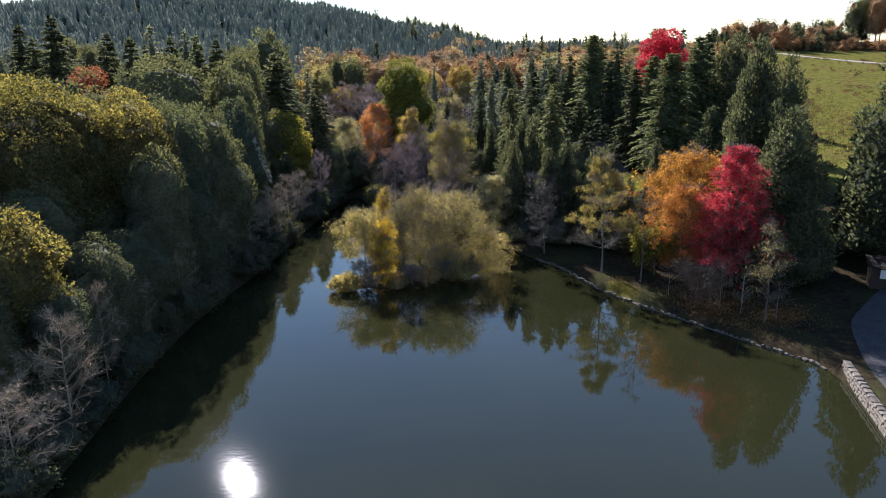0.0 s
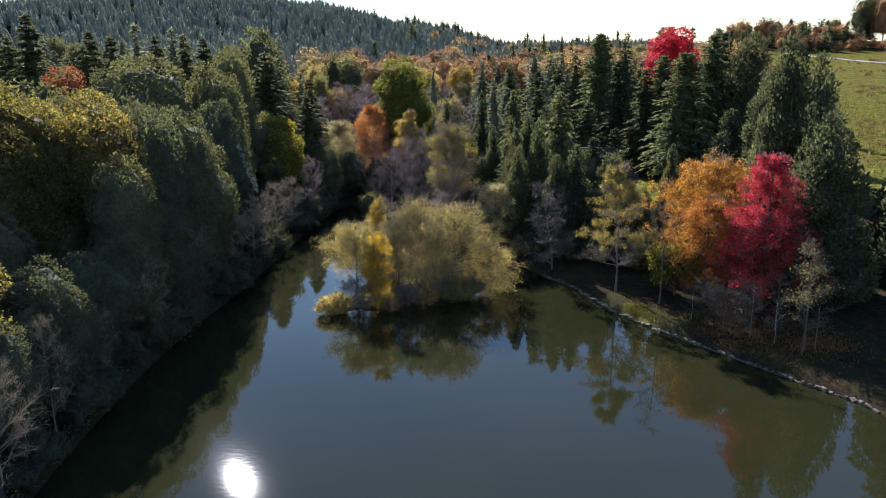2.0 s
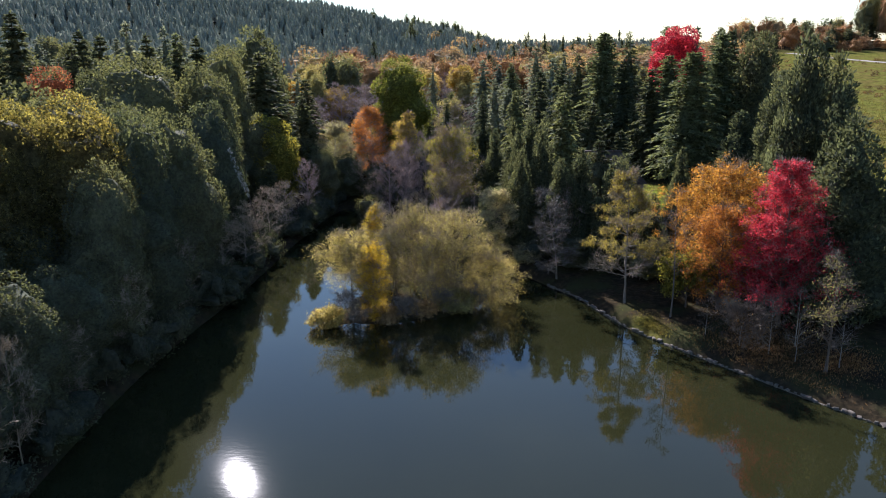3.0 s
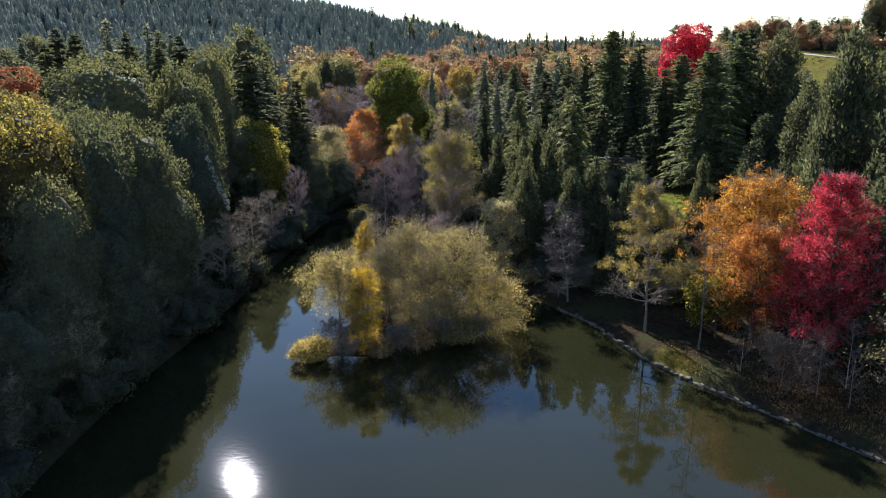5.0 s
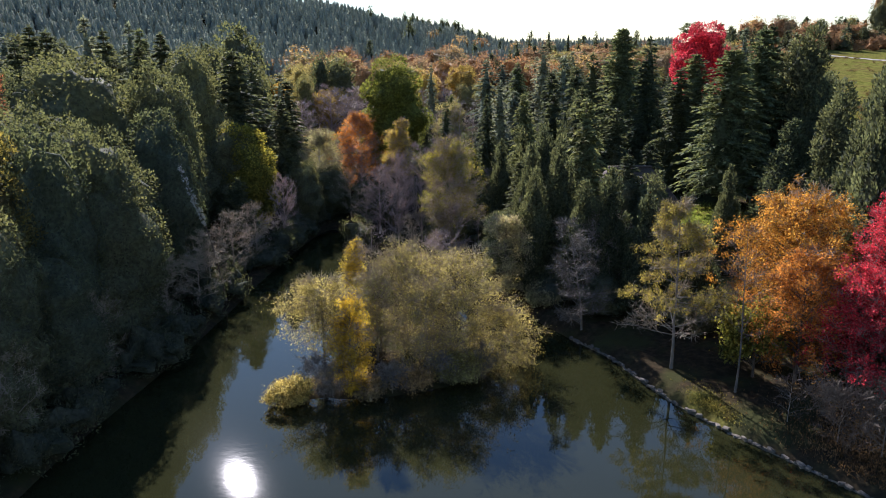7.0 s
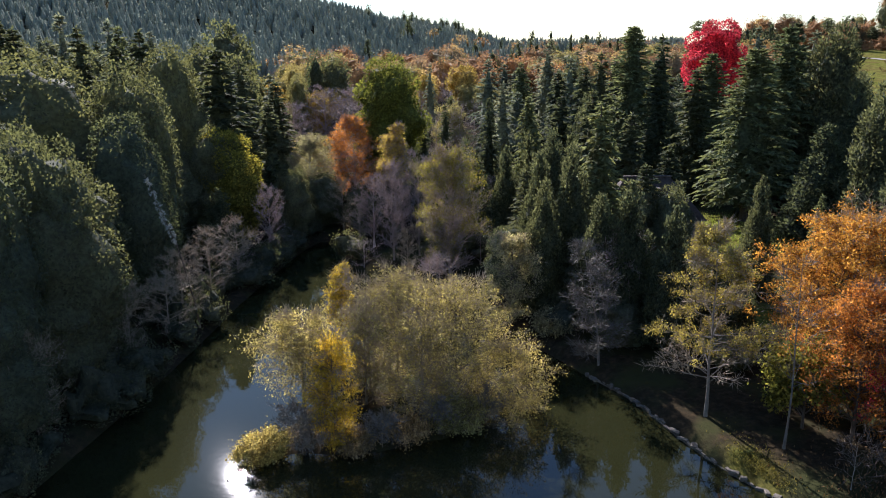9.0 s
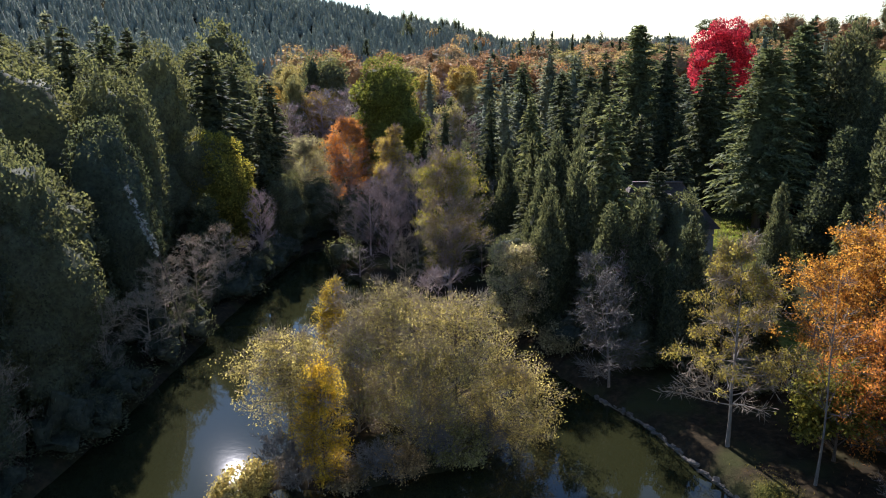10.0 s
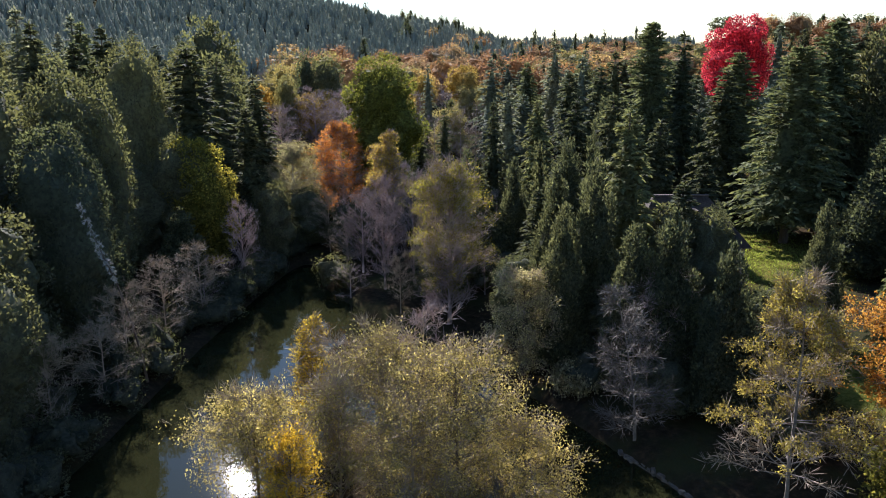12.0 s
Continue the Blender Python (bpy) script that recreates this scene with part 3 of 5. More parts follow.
def sheet(gx, gy):
    X, Y = np.meshgrid(gx, gy)
    nx = len(gx)
    i, j = [g.ravel() for g in np.meshgrid(np.arange(nx - 1), np.arange(len(gy) - 1))]
    return X, Y, np.stack([j * nx + i, j * nx + i + 1, (j + 1) * nx + i + 1, (j + 1) * nx + i], 1)


GX, GY, GQ = sheet(spread(-4000, 4000, -30, 42, 0.85, 1.12), spread(-1500, 4500, 38, 125, 0.85, 1.09))
ground = mesh_of("ground", np.stack([GX, GY, height(GX, GY)], -1).reshape(-1, 3), GQ, smooth=True)
ground.attributes.new("grass", "FLOAT", "POINT").data.foreach_set("value", grassy(GX, GY).ravel().astype(np.float32))
ground.materials.append(GROUND)
tagged(new("ground", ground), "leaf-strewn valley floor with grass banks round a pond", "ground", kind="structure")

pond = mesh_of("water", [(-40, -70, 0), (40, -70, 0), (40, 165, 0), (-40, 165, 0)], [(0, 1, 2, 3)])
pond.materials.append(WATER)
tagged(new("water", pond), "still olive-brown pond water mirroring trees and sky", "water", kind="structure")


def ground_z(x, y):
    return float(height(np.array([x]), np.array([y]))[0])


# ---- trees: kinds that repeat ----
def stock(name, geo, mats, label, category="tree", crown="crown"):
    """A first tree of a kind, kept for copying; it is set in its place by plant()."""
    root = thing(name, 0, 0, -900, label, category)
    part("trunk", mesh_of("trunk", *geo[0], smooth=True), mats[0], root)
    part(crown, mesh_of(crown, *geo[1]), mats[1], root)
    slim = name in ("fir_tree", "cedar_tree", "cypress_tree", "bare_tree")
    z, r = geo[1][0][:, 2], np.hypot(geo[1][0][:, 0], geo[1][0][:, 1])
    return root, float(z.max() if slim else np.percentile(z, 97)), float(np.percentile(r, 96 if slim else 92))


STOCK = {
    "fir": [stock("fir_tree", conifer(11 + i, 22, 4.0, 0.05, 320, 22, 0.8, 0.12, 0.4, 0.85, 0.34, 0.4, boughs=False, tiers=0.5, heart=0.42), (BARK, CONIFER), "dark green fir tree with drooping boughs") for i in range(3)],
    # Two of these three carry the needles paled for haze.
    "mid_fir": [stock("fir_tree", conifer(14 + i, 22, 4.0, 0.04, 120, 18, 1.05, 0.12, 0.4, 0.85, 0.34, 0.45, boughs=False, tiers=0.5, heart=0.5), (BARK, (CONIFER_HAZED, CONIFER, CONIFER_HAZED)[i]), "fir tree deep in the wood, needles mostly greyed for haze") for i in range(3)],
    "pale_fir": [stock("fir_tree", conifer(21 + i, 21, 3.6, 0.06, 340, 16, 0.75, 0.2, 0.55, 0.8, 0.36, 0.45, boughs=False), (BARK, CONIFER_LIT), "mid-green fir tree with ragged drooping tips") for i in range(2)],
    "cedar": [stock("cedar_tree", conifer(31 + i, 25, 6.0, 0.1, 520, 24, 0.85, 0.45, 0.45, 0.7, 0.34, 0.5, boughs=False, heart=0.55), (BARK, CONIFER_LIT), "tall green cedar with spreading feathery boughs") for i in range(2)],
    "cypress": [stock("cypress_tree", crown(41 + i, 22, 4.2, cone_shape(0.72), 0.02, 10500, 0.45, 120, 1.3, 0.7, 0.9, 0.42, 0.6), (BARK, SCALE_LEAF), "dense dark green cypress with a pointed crown") for i in range(3)],
    "blunt": [stock("cypress_tree", crown(45 + i, 22, 4.2, cone_shape(0.5), 0.02, 13000, 0.45, 140, 1.3, 0.7, 0.9, 0.42, 0.6), (BARK, SCALE_LEAF), "dense dark green cypress with a blunt top") for i in range(2)],
    "narrow": [stock("cypress_tree", crown(51 + i, 16, 1.6, cone_shape(0.5), 0.02, 1800, 0.5, 50, 0.7, 0.5, 1.0, 0.4, 0.4, mesh=(12, 12)), (BARK, CONIFER), "slim dark columnar cypress") for i in range(2)],
    "evergreen": [stock("evergreen_oak", crown(61 + i, 20, 5.4, dome_shape, 0.02, 10500, 0.33, 90, 1.7, 0.95, mesh=(30, 20)), (BARK, EVERGREEN), "rounded dark evergreen oak with a lit top") for i in range(4)],
    "mid_ever": [stock("evergreen_oak", crown(66 + i, 18, 5.2, dome_shape, 0.02, 2400, 0.75, 40, 2.3, 0.95, mesh=(20, 14)), (BARK, EVERGREEN), "dark evergreen oak deep in the wood") for i in range(3)],
    "amber": [stock("autumn_tree", crown(81 + i, 14, 4.2, dome_shape, 0.12, 3600, 0.42, 34, 1.8, 1.0, loose=0.8), (BARK, (OLIVE, OCHRE)[i]), ("olive-brown broadleaf tree in autumn", "ochre broadleaf tree in autumn")[i]) for i in range(2)],
    "bare": [stock("bare_tree", bare(91 + i, 11, 3.4, 0.15, 44, 8, 9, 0.6), (TWIG, TWIG), "leafless grey tree with a haze of fine twigs") for i in range(3)],
    "mauve": [stock("bare_tree", bare(96 + i, 14, 3.2, 0.1, 60, 9, 10, 1.0), (TWIG_MAUVE, TWIG_MAUVE), "leafless mauve-grey tree with upswept twigs") for i in range(2)],
    "thicket": [stock("bare_tree", bare(131 + i, 12, 3.8, 0.05, 20, 4, 6, 1.0, twig=2.0), (TWIG_MAUVE, TWIG_MAUVE), "leafless mauve-brown tree in the valley thicket") for i in range(2)],
    "belt": [stock("autumn_tree", crown(111 + i, 13, 5.0, dome_shape, 0.03, 1400, 0.58, 26, 2.2, 1.0, loose=0.9, mesh=(20, 14)), (BARK, (TAN, FAWN, RUST, BROWN_LEAF, TAN, OLIVE)[i]), ("tan-orange", "fawn", "rust-brown", "brown", "pale orange", "olive-brown")[i] + " broadleaf tree in the far autumn wood") for i in range(6)],
    "far_fir": [stock("fir_tree", crown(121 + i, 14, 3.0, cone_shape(0.8), 0.03, 420, 0.8, 30, 1.2, 0.5, 0.4, mesh=(12, 9)), (BARK, CONIFER), "dark green fir tree on the far crest") for i in range(2)],
    "gum": [stock("gum_tree", crown(126 + i, 36, 8.0, dome_shape, 0.12, 2600, 0.8, 44, 4.0, 1.1, loose=0.8, mesh=(22, 15)), (BARK_PALE, (TAN, EVERGREEN)[i]), ("tall gum tree with rust-brown foliage beyond the meadow", "tall dark green gum tree beyond the meadow")[i]) for i in range(2)],
    "bush": [stock("bush", crown(101 + i, 2.6, 2.0, dome_shape, 0.0, 700, 0.2, 14, 1.0, 1.0, mesh=(14, 9)), (BARK, EVERGREEN), "low dark green bush on the forest floor", "bush") for i in range(2)],
    "brush": [stock("bush", broadleaf(107 + i, 1.2, 1.8, 0.0, 22, 8, 0.28, 0.5, "round", 0.4, 0.0, 8, gauge=0.02, twigs=0, sticks=22), (TWIG, LITTER), "low heap of brown cut brush in the meadow", "bush") for i in range(2)],
    "dry_bush": [stock("bush", broadleaf(105 + i, 2.2, 1.8, 0.0, 30, 12, 0.28, 0.6, "round", 0.4, 0.0, 12, gauge=0.02, twigs=9), (TWIG, BROWN_LEAF), "dry brown bush with sparse leaves", "bush") for i in range(2)],
}
USED = set()
GROUPS = {"fir": "firs of the wood", "mid_fir": "firs of the wood", "mid_ever": "evergreen oaks", "thicket": "bare trees", "pale_fir": "firs of the wood", "cedar": "cedars of the wood", "cypress": "cypresses of the wood", "narrow": "slim cypresses",
          "evergreen": "evergreen oaks", "blunt": "cypresses of the wood", "gum": "gums beyond the meadow", "amber": "autumn trees", "belt": "autumn trees", "far_fir": "firs of the wood", "bare": "bare trees", "mauve": "bare trees", "bush": "bushes", "dry_bush": "bushes", "brush": "brush heaps on the meadow"}
STANDING = []
pick = np.random.default_rng(7)


def plant(kind, x, y, top, r, which=None, sink=0.0, label=""):
    """Stands a tree of a kind on the ground at x, y, its tip at the height top, r metres in half-width."""
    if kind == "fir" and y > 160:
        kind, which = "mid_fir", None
    if kind == "evergreen" and (y > 150 or x < -48):
        kind, which = "mid_ever", None
    i = int(pick.integers(len(STOCK[kind]))) if which is None else which
    first, h0, r0 = STOCK[kind][i]
    STANDING.append((x, y, r))
    z = ground_z(x, y) - 0.05 - sink
    m = pose(x, y, z, 0, 0, pick.uniform(0, 360)) @ Matrix.Diagonal((r / r0, r / r0, (top - z) / h0, 1))
    if (kind, i) in USED:
        ob = copy_thing(first, m)
        ob.matrix_basis = m
    else:
        USED.add((kind, i))
        first.matrix_basis = m
        ob = first
    return tagged(ob, label, group=GROUPS[kind])


# ---- the wood on the slope beyond the near bank, tree by tree ----
plant("pale_fir", 16.9, 112, 21.6, 3.6, 0)
plant("narrow", 12.0, 132, 16.9, 1.5, 0)
plant("narrow", 15.2, 119, 18.9, 1.5, 1)
plant("cypress", 26.6, 185, 27.1, 4.4)
plant("fir", 9.5, 178, 26.4, 4.2)
plant("fir", 7.9, 150, 20.5, 2.2)
plant("pale_fir", 16.8, 188, 25.6, 3.6)
plant("pale_fir", 14.0, 150, 20.5, 3.0)
plant("fir", 1.3, 165, 18.6, 2.2)
plant("fir", -2.4, 160, 16.5, 2.0)
plant("cedar", 34.1, 167, 31.5, 5.4)
plant("fir", 40.6, 172, 30.3, 4.6)
plant("fir", 36.0, 158, 26.0, 4.0)
plant("cedar", 41.4, 133, 27.0, 6.0, 0)
plant("cedar", 48.0, 139, 30.2, 5.4, 1)
plant("fir", 51.5, 144, 31.0, 3.6)
plant("cedar", 47.0, 165, 27.0, 5.4, 1)
plant("blunt", 54.0, 138, 30.4, 5.6, 0)
plant("cypress", 44.0, 119, 18.5, 4.4)
plant("cypress", 46.5, 113, 23.4, 4.6, 0)
plant("cypress", 52.5, 128, 24.0, 4.5)
plant("narrow", 37.0, 152, 18.3, 2.0)
plant("cypress", 31.1, 105, 14.7, 2.0)
plant("narrow", 26.0, 113.5, 13.2, 1.9)
plant("pale_fir", 34.8, 101, 13.6, 1.5)
plant("cypress", 36.4, 75.5, 20.9, 5.0, 0)
plant("blunt", 37.2, 86.5, 28.4, 4.0, 1)
plant("blunt", 42.0, 97, 25.0, 4.0, 0)
plant("cypress", 38.0, 81, 23.4, 4.0, 2)
plant("cypress", 44.6, 95, 26.5, 4.6)
plant("cypress", 50.5, 80, 28.0, 6.4, 1)
plant("fir", 23.5, 125, 19.5, 3.4)
plant("fir", 20.5, 133, 22.0, 3.6)
plant("cypress", 21.0, 140, 21.5, 3.4)
plant("fir", 10.2, 119, 13.5, 2.6)
plant("cypress", 8.6, 127, 15.5, 2.4)
plant("fir", 23.0, 152, 25.0, 4.0)
plant("fir", 20.0, 160, 24.0, 3.8)
plant("cypress", 4.0, 142, 15.0, 2.6)
plant("fir", 19.5, 105, 9.0, 2.6)
plant("evergreen", 14.0, 106, 7.0, 3.0)
plant("evergreen", 22.5, 103, 6.5, 3.2)
plant("evergreen", 8.0, 113, 8.0, 3.0)
plant("evergreen", 1.0, 122, 8.0, 3.2)
plant("cypress", 24.0, 99, 9.5, 2.6)
# The next five cypresses are placed and heightened to shade the bank.
plant("cypress", 17.0, 98.5, 15.5, 2.8)
plant("cypress", 19.6, 94.5, 14.0, 2.4)
plant("cypress", 24.0, 92, 11.0, 2.0)
plant("cypress", 10.6, 111, 16.5, 2.8)
plant("cypress", 13.4, 107, 18.0, 3.0)
plant("fir", 17.8, 101.5, 10.5, 2.6)
plant("evergreen", 21.4, 112, 12.6, 3.2)
plant("evergreen", 24.0, 110.5, 12.2, 2.8)
plant("evergreen", 25.2, 112.5, 10.6, 2.6)
plant("cypress", 18.6, 117, 16.0, 3.0)
plant("fir", 24.6, 98, 9.0, 2.6)
plant("cypress", 19.0, 96.5, 7.5, 2.6)
plant("evergreen", 16.0, 96, 5.0, 2.4)
# Two more cypresses, added to cast shade on the bank.
plant("cypress", 14.7, 100.0, 14.2, 2.6)
plant("cypress", 10.4, 104.5, 14.8, 2.6)
plant("evergreen", 23.0, 91, 4.6, 2.4)
plant("fir", 22.0, 112, 15.0, 3.4)
plant("fir", 27.0, 121, 15.5, 3.2)
plant("cypress", 14.0, 125, 18.0, 3.0)
plant("fir", 5.0, 131, 14.0, 2.8)
plant("cypress", 33.0, 92, 12.0, 3.0)
plant("cypress", 31.0, 86, 9.0, 2.4)
plant("fir", 17.5, 141, 21.0, 3.4)
plant("fir", 11.0, 162, 22.5, 3.4)
plant("fir", 24.0, 172, 26.5, 4.2)
plant("fir", 31.0, 178, 27.5, 4.2)
plant("fir", 38.5, 147, 24.5, 4.2)
plant("fir", 56.0, 150, 27.0, 4.4)
plant("cypress", 62.0, 146, 24.0, 4.4)

# ---- the dark wood on the far bank, tree by tree ----
plant("evergreen", -40.9, 112, 25.6, 7.4, 0)
plant("evergreen", -33.5, 117, 24.2, 5.2, 1)
plant("evergreen", -47.5, 118, 24.5, 6.0, 3)
plant("evergreen", -37.9, 143, 27.2, 5.2, 2)
plant("evergreen", -30.4, 107.5, 19.8, 4.8, 2)
plant("evergreen", -33.2, 114.5, 21.0, 4.4, 3)
plant("evergreen", -28.0, 89, 15.5, 4.2, 1)
plant("evergreen", -30.5, 94, 17.5, 5.0, 0)
plant("evergreen", -37.0, 97, 20.5, 5.8, 1)
plant("fir", -33.6, 150, 28.2, 6.6, 0)
plant("cypress", -30.6, 112, 17.6, 3.6, 2)
plant("cypress", -26.8, 124, 11.0, 3.0, 1)
plant("fir", -25.5, 148, 20.0, 3.8)
plant("fir", -27.0, 160, 23.0, 4.4)
plant("fir", -35.0, 168, 27.0, 4.6)
plant("fir", -68.0, 132, 34.3, 5.2, 1)
plant("fir", -70.1, 158, 32.6, 4.4)
plant("fir", -62.8, 163, 34.5, 4.4)
plant("fir", -57.2, 168, 33.7, 4.4)
plant("fir", -64.0, 142, 29.5, 4.2)
plant("pale_fir", -52.0, 160, 32.0, 4.0)
plant("fir", -76.0, 140, 31.0, 4.4)
plant("fir", -48.5, 150, 29.0, 4.4)
plant("fir", -58.0, 140, 31.0, 4.6, 2)
plant("fir", -54.0, 150, 31.5, 4.4, 0)
plant("fir", -45.5, 152, 31.0, 4.2, 1)
plant("fir", -84.0, 150, 34.0, 4.6, 2)
plant("evergreen", -50.0, 130, 24.5, 5.0)
plant("evergreen", -46.0, 100, 21.5, 6.0)
plant("evergreen", -54.0, 108, 22.5, 6.5)
plant("evergreen", -28.0, 50, 9.5, 3.2)
plant("evergreen", -28.4, 57, 10.0, 3.4)
plant("evergreen", -28.6, 63.5, 10.5, 3.4)
plant("evergreen", -28.6, 71, 11.5, 3.6)
plant("evergreen", -28.0, 78, 12.5, 3.8)
plant("evergreen", -29.8, 82, 20.0, 4.3, 2)
plant("evergreen", -29.4, 90.5, 19.8, 4.2, 0)
plant("evergreen", -28.9, 73, 16.5, 3.8, 3)
plant("evergreen", -31.5, 45, 12.0, 4.0)
plant("evergreen", -30.0, 36, 9.0, 4.0)
plant("evergreen", -34, 38, 13.0, 4.5)
plant("evergreen", -29.6, 58, 11.0, 3.6)
plant("evergreen", -36.5, 62, 14.5, 5.0)
plant("evergreen", -60.0, 84, 24.0, 6.5)
plant("evergreen", -56.0, 72, 24.5, 6.5)
plant("evergreen", -52.0, 58, 22.0, 6.0)
plant("evergreen", -43.0, 55, 16.5, 5.5)
plant("evergreen", -30.5, 135, 16.5, 4.0)
plant("bare", -24.8, 104, 9.0, 3.0, 0)
plant("bare", -23.9, 110, 9.6, 3.2, 1)
plant("bare", -24.4, 99, 7.6, 2.8, 2)
plant("bare", -23.0, 117, 9.4, 3.0, 0)
plant("bare", -25.8, 94, 8.4, 2.4, 1)
plant("bare", -26.0, 80, 9.5, 2.2, 2)
plant("bare", -26.6, 70, 9.5, 2.2, 0)
plant("bare", -25.4, 45, 10.2, 2.6, 0)
plant("bare", -24.9, 37.5, 8.0, 3.2, 1)
plant("bare", -27.6, 41, 7.5, 2.4, 2)
plant("bare", -26.6, 53, 9.7, 1.6, 1)
plant("bare", -27.4, 61, 7.5, 2.0, 2)
plant("bare", -26.6, 33, 6.5, 2.4, 0)

# ---- the valley head ----
plant("mauve", -2.4, 127, 15.4, 2.6, 0)
plant("mauve", -5.6, 126, 14.4, 2.6, 1)
plant("mauve", 0.2, 121, 13.4, 2.4, 1)
plant("mauve", -8.8, 133, 11.5, 2.6, 0)
plant("bare", -14.2, 143, 9.5, 2.6)
plant("evergreen", -17.5, 146, 9.0, 3.4)
plant("evergreen", -11.5, 143, 7.5, 3.0)
plant("evergreen", -21.0, 140, 10.5, 3.0)
plant("mid_fir", -17, 162, 15.0, 3.6)
plant("mid_ever", -12, 165, 14.0, 4.2)
plant("bare", -11.0, 135, 8.0, 2.4)
plant("bare", -3.5, 118.5, 7.5, 2.2)
plant("mauve", -21.6, 128, 11.2, 1.9, 0)
plant("mauve", -19.5, 200, 21.0, 5.0, 1)
plant("mauve", -26.0, 205, 21.5, 5.0, 0)
plant("mauve", -13.0, 195, 20.5, 4.6, 0)
plant("mauve", -30.0, 190, 18.5, 4.6, 1)
plant("amber", -33.5, 215, 22.5, 3.0, 0)
plant("amber", -37.0, 228, 25.0, 3.2, 0)
plant("evergreen", -27.5, 232, 26.5, 4.4)
plant("evergreen", -33.0, 236, 27.5, 3.6)
plant("evergreen", -46.7, 205, 33.6, 6.4)
plant("evergreen", -40.0, 185, 26.5, 5.0)
plant("fir", -32.5, 180, 24.0, 4.0)
plant("amber", 6.5, 235, 24.5, 5.0, 1)
plant("fir", -2.0, 205, 25.5, 2.2)
plant("narrow", 2.5, 190, 19.0, 2.2)
plant("fir", -4.5, 172, 19.5, 2.6)
plant("fir", 26.0, 215, 30.0, 4.2)
plant("fir", 44.0, 205, 32.5, 4.6)
plant("fir", 71.0, 178, 31.0, 4.4)
plant("fir", 66.0, 205, 34.5, 4.0)
plant("fir", 80.0, 225, 34.0, 4.4)
fill = np.random.default_rng(17)


def in_sight(x, y, top):
    """False where a tree would stand before the crimson tree as seen from over the pond."""
    return not (80 < y < 185 and top > 22 and any(abs(x / (y - s) - 55.0 / (186 - s)) < 0.055 for s in range(0, 50, 10)))


def clearing(x, y):
    """True on the open lawn beside the house and the gap in the wood through which the sun reaches it."""
    return np.hypot(x - 31, y - 101) < 8 or (112 < y < 162 and abs(x - 36.0 + 0.318 * (y - 129)) < 5.5)


def wood(kinds, tries, gap, where, top, wide):
    """Closes a wood: trees of the kinds given wherever there is still room."""
    for k in range(tries):
        x, y = where()
        r = fill.uniform(*wide)
        if clearing(x, y) or not in_sight(x, y, ground_z(x, y) + top[1]):
            continue
        if any((x - a) ** 2 + (y - b) ** 2 < (gap * (r + c)) ** 2 for a, b, c in STANDING):
            continue
        plant(kinds[int(fill.integers(len(kinds)))], x, y, ground_z(x, y) + fill.uniform(*top), r)


def within(x0, x1, y0, y1):
    return lambda: (fill.uniform(x0, x1), fill.uniform(y0, y1))


def fan(a0, a1, y0, y1):
    def place():
        y = fill.uniform(y0, y1)
        return y * fill.uniform(a0, a1), y
    return place


wood(("bush", "bush", "thicket"), 90, 0.5, lambda: (np.interp(v := fill.uniform(84, 160), (84, 96, 112, 128, 142, 160), (-24.2, -23, -22.2, -20.6, -19.4, -16)) - fill.uniform(0.6, 3.5), v), (1.5, 4.0), (1.4, 2.2))
wood(("evergreen",), 90, 0.75, within(-46, -31, 84, 134), (10.0, 14.0), (4.4, 5.8))
wood(("evergreen",), 40, 0.75, within(-46, -33, 40, 84), (8.0, 10.0), (4.0, 5.0))
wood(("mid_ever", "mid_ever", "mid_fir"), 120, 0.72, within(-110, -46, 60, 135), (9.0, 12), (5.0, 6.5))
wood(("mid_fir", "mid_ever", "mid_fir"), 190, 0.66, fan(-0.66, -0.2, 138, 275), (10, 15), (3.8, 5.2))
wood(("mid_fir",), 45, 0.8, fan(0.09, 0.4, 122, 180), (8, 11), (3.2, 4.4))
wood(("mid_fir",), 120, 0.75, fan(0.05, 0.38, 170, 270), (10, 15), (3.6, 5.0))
wood(("thicket", "thicket", "amber", "thicket"), 130, 0.55, fan(-0.2, 0.05, 160, 280), (7.5, 11), (3.2, 4.6))
wood(("thicket", "bush"), 90, 0.5, fan(-0.1, 0.06, 122, 165), (2.5, 6), (1.8, 3.0))
for k in range(210):     # the belt of autumn trees across the valley
    y = fill.uniform(245, 425)
    x = y * fill.uniform(-0.2 if y < 340 else -0.01, 0.41)
    plant("belt", x, y, ground_z(x, y) + fill.uniform(8.5, 13.0) - (y - 245) * 0.026, fill.uniform(5.0, 7.5))
for k in range(80):      # the wood along the crest, beyond the meadow
    y = fill.uniform(425, 520)
    x = y * fill.uniform(0.36, 0.56)
    plant(("far_fir", "belt", "far_fir", "far_fir")[k % 4], x, y, ground_z(x, y) + fill.uniform(8.0, 15.0), fill.uniform(4.0, 7.0))
for k in range(44):      # scattered firs in the autumn belt and on the skyline
    y = fill.uniform(300, 470)
    x = y * fill.uniform(-0.1, 0.4)
    plant("far_fir", x, y, ground_z(x, y) + fill.uniform(9.0, 15.0), fill.uniform(2.4, 4.2))
for k in range(16):      # tall gums beyond the end of the meadow
    y = fill.uniform(455, 520)
    x = y * (0.54 + 0.009 * k) + fill.uniform(-3, 3)
    plant("gum", x, y, 60 + 2.2 * k + fill.uniform(-4, 4), fill.uniform(5, 8), 1 if k % 3 == 0 or k < 2 else 0)
